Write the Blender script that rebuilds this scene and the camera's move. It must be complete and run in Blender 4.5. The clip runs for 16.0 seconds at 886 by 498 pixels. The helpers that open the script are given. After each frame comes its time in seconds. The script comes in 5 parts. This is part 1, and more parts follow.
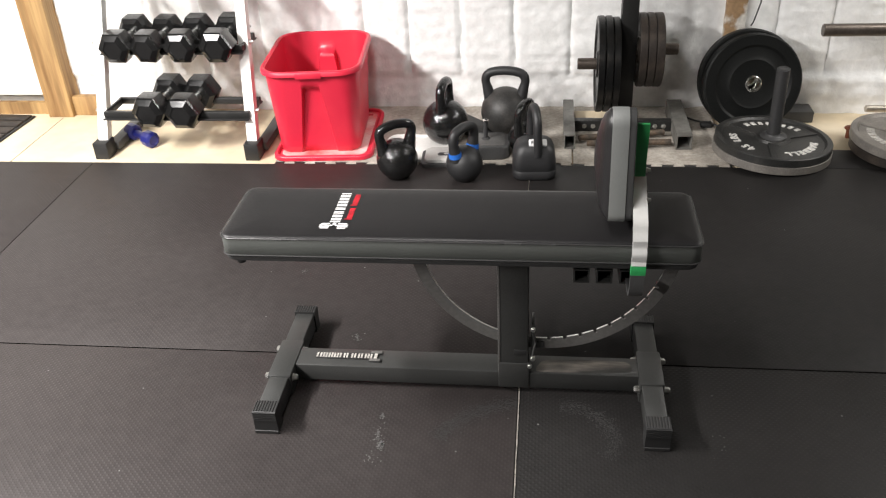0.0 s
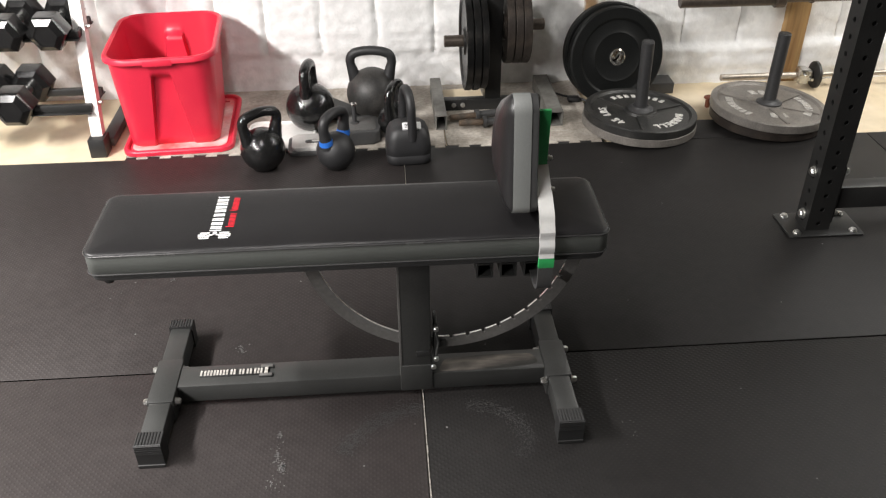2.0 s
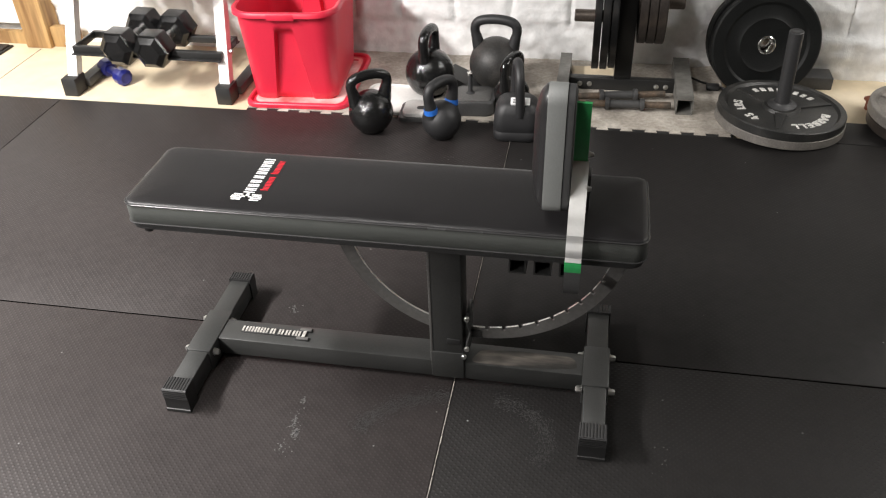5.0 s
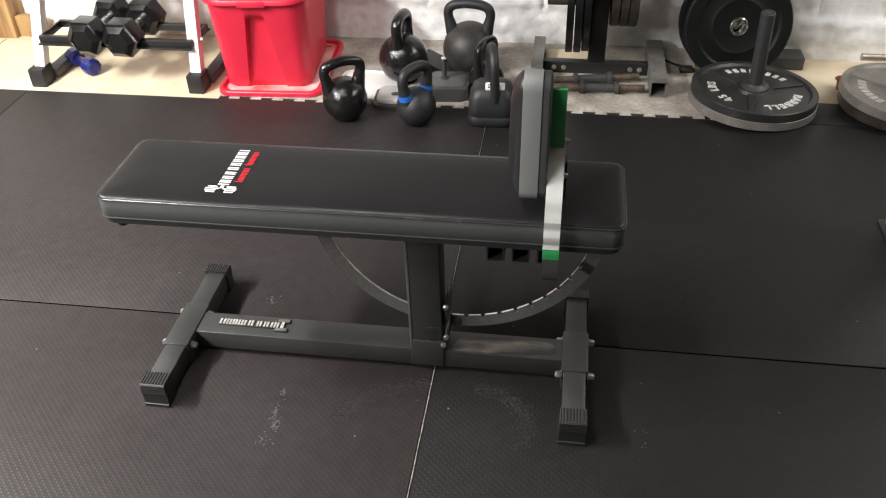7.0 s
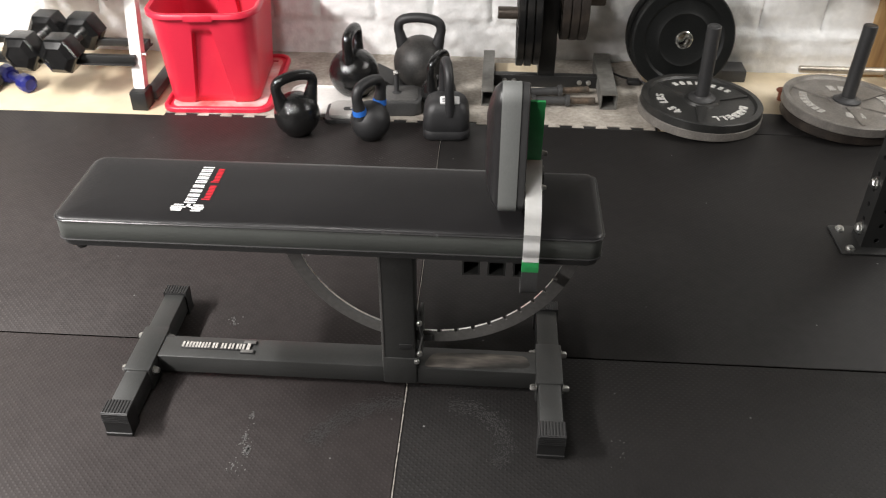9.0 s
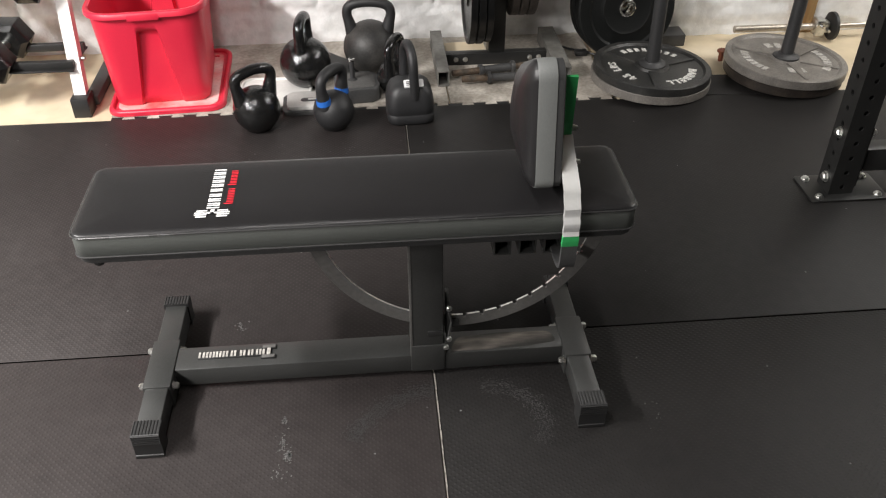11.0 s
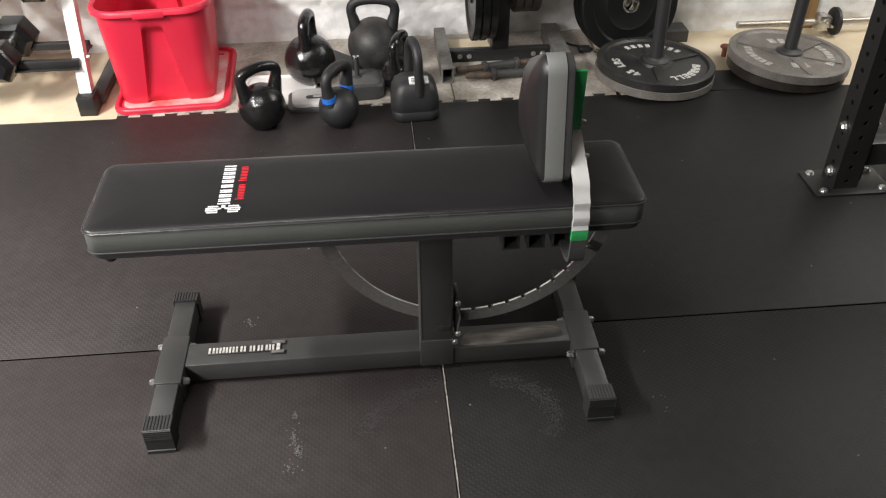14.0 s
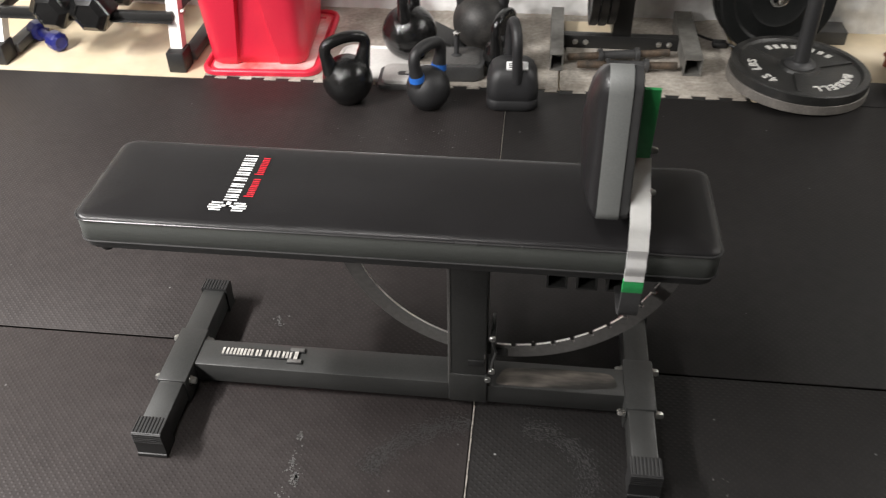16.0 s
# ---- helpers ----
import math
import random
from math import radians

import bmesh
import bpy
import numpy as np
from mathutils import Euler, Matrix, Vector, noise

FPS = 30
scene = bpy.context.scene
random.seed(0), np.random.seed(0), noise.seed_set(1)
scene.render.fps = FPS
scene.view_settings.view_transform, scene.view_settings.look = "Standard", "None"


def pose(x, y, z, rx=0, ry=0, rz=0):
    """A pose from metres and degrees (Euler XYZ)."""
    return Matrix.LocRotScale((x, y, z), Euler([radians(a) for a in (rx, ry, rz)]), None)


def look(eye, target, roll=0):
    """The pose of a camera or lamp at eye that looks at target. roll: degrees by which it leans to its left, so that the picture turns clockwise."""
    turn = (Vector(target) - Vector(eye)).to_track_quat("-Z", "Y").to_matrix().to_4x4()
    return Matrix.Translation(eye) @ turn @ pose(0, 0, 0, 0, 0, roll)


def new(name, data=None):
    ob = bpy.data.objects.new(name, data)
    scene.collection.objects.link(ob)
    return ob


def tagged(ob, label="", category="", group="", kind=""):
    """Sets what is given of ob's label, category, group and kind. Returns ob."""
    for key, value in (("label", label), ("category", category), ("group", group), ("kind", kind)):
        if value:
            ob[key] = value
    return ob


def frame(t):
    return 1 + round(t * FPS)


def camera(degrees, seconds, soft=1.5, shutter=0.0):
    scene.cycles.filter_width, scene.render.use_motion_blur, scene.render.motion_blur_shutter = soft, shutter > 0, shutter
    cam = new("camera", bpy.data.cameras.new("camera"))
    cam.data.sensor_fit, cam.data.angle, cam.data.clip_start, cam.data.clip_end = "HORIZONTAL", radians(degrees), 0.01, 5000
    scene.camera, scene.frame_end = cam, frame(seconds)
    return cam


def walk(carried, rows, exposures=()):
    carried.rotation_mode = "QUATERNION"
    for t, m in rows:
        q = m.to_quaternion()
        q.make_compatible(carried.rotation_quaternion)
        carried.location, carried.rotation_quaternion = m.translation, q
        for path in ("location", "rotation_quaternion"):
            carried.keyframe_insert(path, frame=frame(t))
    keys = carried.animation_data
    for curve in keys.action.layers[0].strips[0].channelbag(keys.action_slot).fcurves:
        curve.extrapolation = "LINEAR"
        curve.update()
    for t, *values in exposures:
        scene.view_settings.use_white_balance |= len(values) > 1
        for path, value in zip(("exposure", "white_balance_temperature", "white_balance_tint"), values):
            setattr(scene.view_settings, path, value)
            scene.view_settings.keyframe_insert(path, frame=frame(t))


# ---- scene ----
cam = camera(54.6, 16.0, 1.2, 0.4)

PATH = [
    (0, (0.052, -1.872, 1.523), (-0.175, -0.184, 0.474), -2.9),
    (0.5, (0.061, -1.887, 1.533), (-0.155, -0.193, 0.491), -2.1),
    (1, (0.042, -1.866, 1.524), (-0.155, -0.171, 0.481), -1.7),
    (1.5, (-0.013, -1.773, 1.529), (-0.046, -0.08, 0.466), -1.4),
    (2, (-0.06, -1.73, 1.506), (0.059, -0.07, 0.396), -0.3),
    (2.5, (0.004, -1.688, 1.506), (0.023, -0.046, 0.364), -2.1),
    (3, (0.17, -1.643, 1.512), (-0.042, -0.005, 0.385), -2.6),
    (3.5, (0.246, -1.619, 1.494), (-0.057, -0.01, 0.346), -1.2),
    (6, (0.281, -1.614, 1.499), (-0.03, -0.036, 0.31), -2.6),
    (6.5, (0.277, -1.605, 1.501), (-0.002, -0.034, 0.296), -2.2),
    (7, (0.275, -1.606, 1.502), (0.017, -0.031, 0.298), -1.9),
    (7.5, (0.277, -1.615, 1.508), (0.013, -0.028, 0.32), -1.8),
    (8, (0.283, -1.622, 1.508), (0.005, -0.022, 0.339), -2.3),
    (8.5, (0.276, -1.624, 1.505), (0.028, -0.019, 0.338), -1.9),
    (9, (0.18, -1.596, 1.488), (0.079, 0.016, 0.31), 0.2),
    (11.5, (-0.121, -1.582, 1.483), (0.025, -0.002, 0.266), -0.2),
    (12, (-0.124, -1.584, 1.48), (0.006, -0.005, 0.259), -0.6),
    (12.5, (-0.126, -1.587, 1.487), (0.02, -0.007, 0.269), -0.4),
    (13, (-0.13, -1.589, 1.485), (0.017, -0.007, 0.27), -0.4),
    (13.5, (-0.132, -1.588, 1.481), (0.01, -0.006, 0.265), -0.2),
    (14, (-0.126, -1.592, 1.484), (0.014, -0.009, 0.27), -0.3),
    (14.5, (-0.121, -1.596, 1.483), (0.024, -0.004, 0.281), 0.1),
    (15, (-0.106, -1.56, 1.477), (-0.018, 0.041, 0.281), 0.8),
    (15.5, (0.033, -1.484, 1.453), (-0.031, 0.1, 0.235), -0.2),
    (16, (0.084, -1.318, 1.415), (-0.101, 0.212, 0.141), -0.9),
]
walk(cam, [(t, look(eye, target, roll)) for t, eye, target, roll in PATH],
     [(0, 0.05), (7, 0.0), (9.2, 0.0), (11.5, -0.12), (16, -0.12)])

# ---- world and lights ----
world = bpy.data.worlds.new("world")
scene.world = world
world.use_nodes = True
wbg = world.node_tree.nodes["Background"]
wbg.inputs[0].default_value = (0.9, 0.95, 1.0, 1)
wbg.inputs[1].default_value = 0.02


def unseen_lamp(x, y, power, color, z=2.36):
    """A hanging tube light out of view, lying along y."""
    data = bpy.data.lights.new("unseen_lamp", "AREA")
    data.shape, data.size, data.size_y, data.energy, data.color = "RECTANGLE", 0.2, 1.25, power, color
    ob = new("unseen_lamp", data)
    ob.matrix_world = pose(x, y, z)
    return ob


unseen_lamp(-2.05, -2.3, 130, (1.0, 0.962, 0.94), 2.05)
unseen_lamp(-2.35, -0.65, 265, (1.0, 0.97, 0.945), 2.05)
unseen_lamp(-0.45, -0.55, 26, (1.0, 0.97, 0.945), 2.2)
# two made-up fill lamps, added to brighten the right end of the wall
unseen_lamp(3.3, 0.8, 58, (1.0, 0.975, 0.935))
unseen_lamp(2.2, 1.5, 25, (1.0, 0.975, 0.935))

# ---- materials ----


def material(name, base, rough=0.5, metal=0.0, vary=0.15, grain=40.0, blot=3.0, bump=0.1, bump_scale=None,
             second=None, blot_lo=0.45, blot_hi=0.7, spec=0.5, objvary=0.0, bump_dist=0.002, stretch=None):
    """Base colour with fine grain, larger blotches towards a second colour, and fine relief."""
    m = bpy.data.materials.new(name)
    m.use_nodes = True
    t = m.node_tree
    bsdf = t.nodes["Principled BSDF"]
    co = t.nodes.new("ShaderNodeTexCoord")
    vec = co.outputs["Object"]
    if stretch:
        mp = t.nodes.new("ShaderNodeMapping")
        mp.inputs["Scale"].default_value = stretch
        t.links.new(vec, mp.inputs["Vector"])
        vec = mp.outputs["Vector"]

    def tex(scale, detail=4.0):
        n = t.nodes.new("ShaderNodeTexNoise")
        n.inputs["Scale"].default_value, n.inputs["Detail"].default_value = scale, detail
        t.links.new(vec, n.inputs["Vector"])
        return n

    fine, large = tex(grain), tex(blot, 6.0)
    ramp = t.nodes.new("ShaderNodeMapRange")
    ramp.inputs["From Min"].default_value, ramp.inputs["From Max"].default_value = blot_lo, blot_hi
    t.links.new(large.outputs["Fac"], ramp.inputs["Value"])
    mix = t.nodes.new("ShaderNodeMix")
    mix.data_type = "RGBA"
    mix.inputs["A"].default_value = (*base, 1)
    mix.inputs["B"].default_value = (*(second or [min(1, c * (1 + vary)) for c in base]), 1)
    t.links.new(ramp.outputs["Result"], mix.inputs["Factor"])
    hsv = t.nodes.new("ShaderNodeHueSaturation")
    val = t.nodes.new("ShaderNodeMapRange")
    val.inputs["From Min"].default_value, val.inputs["From Max"].default_value = 0.3, 0.7
    val.inputs["To Min"].default_value, val.inputs["To Max"].default_value = 1 - vary, 1 + vary
    t.links.new(fine.outputs["Fac"], val.inputs["Value"])
    last = val.outputs["Result"]
    if objvary:
        info = t.nodes.new("ShaderNodeObjectInfo")
        mr = t.nodes.new("ShaderNodeMapRange")
        mr.inputs["To Min"].default_value, mr.inputs["To Max"].default_value = 1 - objvary, 1 + objvary
        t.links.new(info.outputs["Random"], mr.inputs["Value"])
        mul = t.nodes.new("ShaderNodeMath")
        mul.operation = "MULTIPLY"
        t.links.new(last, mul.inputs[0])
        t.links.new(mr.outputs["Result"], mul.inputs[1])
        last = mul.outputs[0]
    t.links.new(last, hsv.inputs["Value"])
    t.links.new(mix.outputs["Result"], hsv.inputs["Color"])
    t.links.new(hsv.outputs["Color"], bsdf.inputs["Base Color"])
    rr = t.nodes.new("ShaderNodeMapRange")
    rr.inputs["To Min"].default_value, rr.inputs["To Max"].default_value = max(0.03, rough - 0.12), min(1, rough + 0.12)
    t.links.new(large.outputs["Fac"], rr.inputs["Value"])
    t.links.new(rr.outputs["Result"], bsdf.inputs["Roughness"])
    bsdf.inputs["Metallic"].default_value = metal
    bsdf.inputs["Specular IOR Level"].default_value = spec
    if bump:
        b = t.nodes.new("ShaderNodeBump")
        b.inputs["Strength"].default_value, b.inputs["Distance"].default_value = bump, bump_dist
        src = tex(bump_scale) if bump_scale else fine
        t.links.new(src.outputs["Fac"], b.inputs["Height"])
        t.links.new(b.outputs["Normal"], bsdf.inputs["Normal"])
    return m


M_PAINT = material("black_powder_coat", (0.028, 0.0285, 0.0275), 0.4, 0.0, 0.16, 260, 12, 0.08, spec=0.55)
M_RACK = material("black_satin_rack_paint", (0.0165, 0.0165, 0.016), 0.4, 0.0, 0.2, 200, 12, 0.08, spec=0.5)
M_CAP = material("black_plastic_cap", (0.015, 0.015, 0.015), 0.5, 0, 0.1, 150, 8, 0.1)
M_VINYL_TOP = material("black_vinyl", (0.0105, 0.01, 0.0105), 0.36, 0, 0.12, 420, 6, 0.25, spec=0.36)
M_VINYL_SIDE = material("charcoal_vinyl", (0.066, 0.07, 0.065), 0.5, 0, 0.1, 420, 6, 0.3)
M_VINYL_GREY = material("grey_vinyl", (0.13, 0.135, 0.13), 0.48, 0, 0.08, 420, 7, 0.12)
M_PIPING = material("glossy_vinyl_piping", (0.035, 0.035, 0.035), 0.26, 0, 0.1, 200, 9, 0.05, spec=0.7)
M_BOARD = material("black_board", (0.02, 0.02, 0.02), 0.7, 0, 0.1, 60, 6, 0.1)
M_CHROME = material("chrome", (0.88, 0.87, 0.84), 0.18, 1.0, 0.05, 30, 9, 0.04)
M_ZINC = material("zinc_bolt", (0.62, 0.62, 0.6), 0.3, 1.0, 0.1, 80, 20, 0.1)
M_STEEL_EDGE = material("worn_glinting_edge", (0.86, 0.85, 0.82), 0.3, 0.45, 0.1, 90, 12, 0.1)
M_ARC = material("dark_grey_steel", (0.12, 0.117, 0.112), 0.42, 0.15, 0.12, 120, 9, 0.1)
M_STRAP = material("bright_plated_steel", (0.97, 0.97, 0.94), 0.16, 0.55, 0.06, 30, 14, 0.4, bump_scale=34, bump_dist=0.004)
M_GREEN = material("strap_green", (0.035, 0.34, 0.1), 0.35, 0, 0.1, 60, 9, 0.05)
M_WHITE_PRINT = material("white_print", (0.75, 0.75, 0.74), 0.6, 0, 0.05, 200, 30, 0)
M_RED_PRINT = material("red_print", (0.6, 0.015, 0.03), 0.6, 0, 0.05, 200, 30, 0)
M_RED = material("red_plastic", (0.61, 0.02, 0.05), 0.38, 0, 0.05, 300, 4, 0.08, second=(0.68, 0.032, 0.06))
M_GLOSS = material("gloss_black_enamel", (0.009, 0.009, 0.009), 0.13, 0, 0.2, 60, 14, 0.8, bump_scale=80, bump_dist=0.003, spec=0.6)
M_MATTE_IRON = material("matte_black_powder", (0.018, 0.018, 0.019), 0.5, 0, 0.15, 500, 12, 0.25)
M_IRON_WORN = material("worn_grey_black_iron", (0.03, 0.029, 0.028), 0.5, 0.2, 0.2, 140, 11, 0.35, second=(0.065, 0.06, 0.055))
M_BLUE_BAND = material("blue_band", (0.02, 0.13, 0.5), 0.5, 0, 0.1, 100, 20, 0.1)
M_BLUE_VINYL = material("blue_vinyl_dip", (0.012, 0.016, 0.14), 0.35, 0, 0.1, 100, 20, 0.1)
M_RUBBER_HEX = material("black_rubber_hex", (0.0085, 0.0085, 0.0085), 0.2, 0, 0.2, 120, 12, 0.06)
M_HEX_TOP = material("grey_scuffed_rubber", (0.085, 0.083, 0.08), 0.5, 0, 0.2, 120, 12, 0.2)
M_BUMPER = material("bumper_rubber", (0.0065, 0.007, 0.0068), 0.48, 0, 0.2, 150, 10, 0.2, spec=0.25)
M_PLATE = material("black_cast_iron", (0.022, 0.022, 0.021), 0.42, 0.1, 0.25, 160, 12, 0.5, second=(0.042, 0.04, 0.037))
M_PLATE_TREE = material("black_oiled_iron", (0.006, 0.006, 0.006), 0.32, 0.0, 0.25, 140, 14, 0.5, second=(0.017, 0.015, 0.013), spec=0.28)
M_PLATE_GREY = material("grey_cast_iron", (0.17, 0.157, 0.142), 0.48, 0.25, 0.18, 160, 14, 0.5, second=(0.24, 0.222, 0.2))
M_PLATE_BROWN = material("brown_aged_iron", (0.026, 0.021, 0.018), 0.45, 0.1, 0.25, 140, 14, 0.5, second=(0.055, 0.043, 0.034), spec=0.35)
M_LETTER = material("white_raised_lettering", (0.56, 0.55, 0.52), 0.6, 0, 0.3, 160, 55, 0.1)
M_LETTER_WORN = material("worn_pale_lettering", (0.36, 0.345, 0.32), 0.6, 0, 0.3, 160, 55, 0.1)
M_PIN = material("grey_steel_pin", (0.05, 0.05, 0.051), 0.48, 0.3, 0.1, 120, 9, 0.1)
M_BAR = material("dark_bronze_bar", (0.12, 0.1, 0.085), 0.38, 0.7, 0.15, 90, 12, 0.1)
M_BARE = material("bare_aged_steel", (0.42, 0.38, 0.33), 0.4, 0.8, 0.15, 90, 10, 0.1)
M_RUST = material("rusty_steel", (0.14, 0.1, 0.07), 0.6, 0.4, 0.25, 120, 20, 0.3, second=(0.075, 0.062, 0.05))
M_WHITE_STEEL = material("white_painted_steel", (0.78, 0.77, 0.74), 0.4, 0, 0.04, 90, 8, 0.05)
M_TREE = material("worn_grey_green_steel", (0.19, 0.185, 0.17), 0.55, 0.2, 0.15, 60, 10, 0.2, second=(0.1, 0.095, 0.085))
M_WOOD = material("pale_pine_stud", (0.4, 0.25, 0.105), 0.65, 0, 0.2, 60, 16, 0.4, second=(0.2, 0.105, 0.04), blot_lo=0.42, blot_hi=0.66, stretch=(1.0, 1.0, 0.07))
M_WOOD_FOAM = material("foam_smeared_pine", (0.3, 0.19, 0.1), 0.7, 0, 0.2, 60, 9, 0.4, second=(0.6, 0.57, 0.52), blot_lo=0.5, blot_hi=0.58)
M_FOAM = material("dusty_grey_foam", (0.33, 0.297, 0.255), 0.85, 0, 0.2, 70, 9, 0.3, second=(0.55, 0.51, 0.455))
M_CASE = material("grey_plastic_case", (0.52, 0.51, 0.49), 0.5, 0, 0.08, 120, 9, 0.1)
M_DARKPLASTIC = material("dark_grey_plastic", (0.05, 0.05, 0.05), 0.45, 0, 0.12, 120, 9, 0.1)
M_HOLE = material("hollow_shade_black", (0.008, 0.008, 0.008), 0.8, 0, 0.1, 60, 9, 0)
M_JOINT = material("joint_shade_black", (0.0018, 0.0016, 0.0015), 0.95, 0, 0.2, 60, 9, 0, spec=0.0)
M_LABEL = material("white_sticker", (0.7, 0.7, 0.7), 0.5, 0, 0.05, 200, 30, 0)
M_CHALK = material("chalk_dust", (0.1, 0.098, 0.096), 0.9, 0, 0.2, 200, 60, 0)
M_PALE_ARC = material("pale_rubber_arc", (0.032, 0.0305, 0.03), 0.8, 0, 0.2, 200, 60, 0)
M_EDGE = material("dusty_cut_rubber", (0.2, 0.185, 0.165), 0.8, 0, 0.35, 300, 40, 0.2, second=(0.08, 0.074, 0.068))
M_ORANGE = material("orange_brown_plastic", (0.17, 0.05, 0.025), 0.6, 0, 0.1, 80, 20, 0.1)
M_WALL_PLAIN = material("white_wall_paint", (0.72, 0.72, 0.7), 0.7, 0, 0.05, 60, 2, 0.1)
M_WALL_DARK = material("unseen_dark_wall", (0.11, 0.105, 0.1), 0.85, 0, 0.15, 40, 2, 0.3)
M_WALL_MID = material("grey_upper_wall", (0.45, 0.45, 0.43), 0.8, 0, 0.08, 40, 2, 0.2)
M_CEILING = material("unseen_dark_ceiling", (0.1, 0.075, 0.05), 0.85, 0, 0.2, 20, 2, 0.2)


def rubber_mat_material(name, base, worn_base, relief=0.42):
    """Black stall-mat rubber: pebbled relief, pale scuffs, lightened stud tops and dust specks."""
    m = material(name, base, 0.52, 0, 0.14, 30, 1.6, 0.0, second=worn_base, objvary=0.06, spec=0.22)
    t = m.node_tree
    bsdf = t.nodes["Principled BSDF"]
    co = t.nodes.new("ShaderNodeTexCoord")
    sep = t.nodes.new("ShaderNodeSeparateXYZ")
    t.links.new(co.outputs["Object"], sep.inputs["Vector"])

    def math_node(op, a, b=0.0):
        n = t.nodes.new("ShaderNodeMath")
        n.operation = op
        for socket, v in zip(n.inputs, (a, b)):
            if isinstance(v, (int, float)):
                socket.default_value = v
            else:
                t.links.new(v, socket)
        return n.outputs[0]

    # staggered raised studs, 8 mm apart
    sx = math_node("SINE", math_node("MULTIPLY", sep.outputs["X"], math.pi / 0.0082))
    sy = math_node("SINE", math_node("MULTIPLY", sep.outputs["Y"], math.pi / 0.0078))
    stud = math_node("SMOOTH_MAX", math_node("SUBTRACT", math_node("MULTIPLY", sx, sy), 0.30), 0.0)
    b = t.nodes.new("ShaderNodeBump")
    b.inputs["Strength"].default_value, b.inputs["Distance"].default_value = relief, 0.0020
    t.links.new(stud, b.inputs["Height"])
    patch = t.nodes.new("ShaderNodeTexNoise")
    patch.inputs["Scale"].default_value = 2.2
    t.links.new(co.outputs["Object"], patch.inputs["Vector"])
    worn = t.nodes.new("ShaderNodeMapRange")
    worn.inputs["From Min"].default_value, worn.inputs["From Max"].default_value = 0.35, 0.65
    worn.inputs["To Min"].default_value, worn.inputs["To Max"].default_value = 0.05, 1.0
    t.links.new(patch.outputs["Fac"], worn.inputs["Value"])
    # stud tops tinted paler: patchy wear plus a painted catch of light
    tops = math_node("MULTIPLY", math_node("MULTIPLY", stud, 1.4), worn.outputs["Result"])
    stud_tint = t.nodes.new("ShaderNodeMix")
    stud_tint.data_type = "RGBA"
    stud_tint.inputs["B"].default_value = (*[1.6 * c for c in base], 1)
    t.links.new(tops, stud_tint.inputs["Factor"])
    t.links.new(bsdf.inputs["Base Color"].links[0].from_socket, stud_tint.inputs["A"])
    t.links.new(stud_tint.outputs["Result"], bsdf.inputs["Base Color"])
    t.links.new(b.outputs["Normal"], bsdf.inputs["Normal"])
    # dust specks
    sp = t.nodes.new("ShaderNodeTexVoronoi")
    sp.inputs["Scale"].default_value = 16.0
    t.links.new(co.outputs["Object"], sp.inputs["Vector"])
    mr = t.nodes.new("ShaderNodeMapRange")
    mr.inputs["From Min"].default_value, mr.inputs["From Max"].default_value = 0.05, 0.02
    t.links.new(sp.outputs["Distance"], mr.inputs["Value"])
    sel = t.nodes.new("ShaderNodeMath")
    sel.operation = "GREATER_THAN"
    sel.inputs[1].default_value = 0.82
    sc = t.nodes.new("ShaderNodeSeparateColor")
    t.links.new(sp.outputs["Color"], sc.inputs["Color"])
    t.links.new(sc.outputs["Red"], sel.inputs[0])
    mul = t.nodes.new("ShaderNodeMath")
    mul.operation = "MULTIPLY"
    t.links.new(mr.outputs["Result"], mul.inputs[0])
    t.links.new(sel.outputs[0], mul.inputs[1])
    mix = t.nodes.new("ShaderNodeMix")
    mix.data_type = "RGBA"
    mix.inputs["B"].default_value = (0.2, 0.2, 0.2, 1)
    t.links.new(mul.outputs[0], mix.inputs["Factor"])
    t.links.new(bsdf.inputs["Base Color"].links[0].from_socket, mix.inputs["A"])
    t.links.new(mix.outputs["Result"], bsdf.inputs["Base Color"])
    return m


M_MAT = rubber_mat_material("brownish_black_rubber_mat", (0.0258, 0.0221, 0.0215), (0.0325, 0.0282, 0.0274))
# right-hand mats: a more neutral rubber, darkened further for the light falling off
M_MAT_RIGHT = rubber_mat_material("right_dimmed_rubber_mat", (0.0112, 0.0105, 0.0102), (0.0142, 0.0133, 0.0129), 0.5)
M_MAT_SMOOTH = rubber_mat_material("smooth_dimmed_rubber_mat", (0.0122, 0.0113, 0.011), (0.0152, 0.014, 0.0136), 0.15)
M_PLY = material("plywood_subfloor", (0.66, 0.55, 0.38), 0.6, 0, 0.06, 18, 3.5, 0.1, second=(0.72, 0.62, 0.47))
M_FOAMWALL = material("white_foam_wall", (0.87, 0.87, 0.86), 0.6, 0, 0.06, 34, 7.0, 0.9, bump_scale=85, second=(0.76, 0.76, 0.745), blot_lo=0.55, blot_hi=0.7)

# ---- mesh helpers ----


def finish(bm, angle=38):
    me = bpy.data.meshes.new("mesh")
    bmesh.ops.recalc_face_normals(bm, faces=bm.faces)
    bm.to_mesh(me)
    bm.free()
    me.shade_smooth()
    me.set_sharp_from_angle(angle=radians(angle))
    return me


def part(name, bm, mat, parent=None, label="", angle=38):
    """One mesh object from a bmesh, under a thing or a part."""
    me = finish(bm, angle) if isinstance(bm, bmesh.types.BMesh) else bm
    if not me.materials:
        me.materials.append(mat)
    ob = new(name, me)
    if parent:
        ob.parent = parent
    if label:
        ob["label"] = label
    return ob


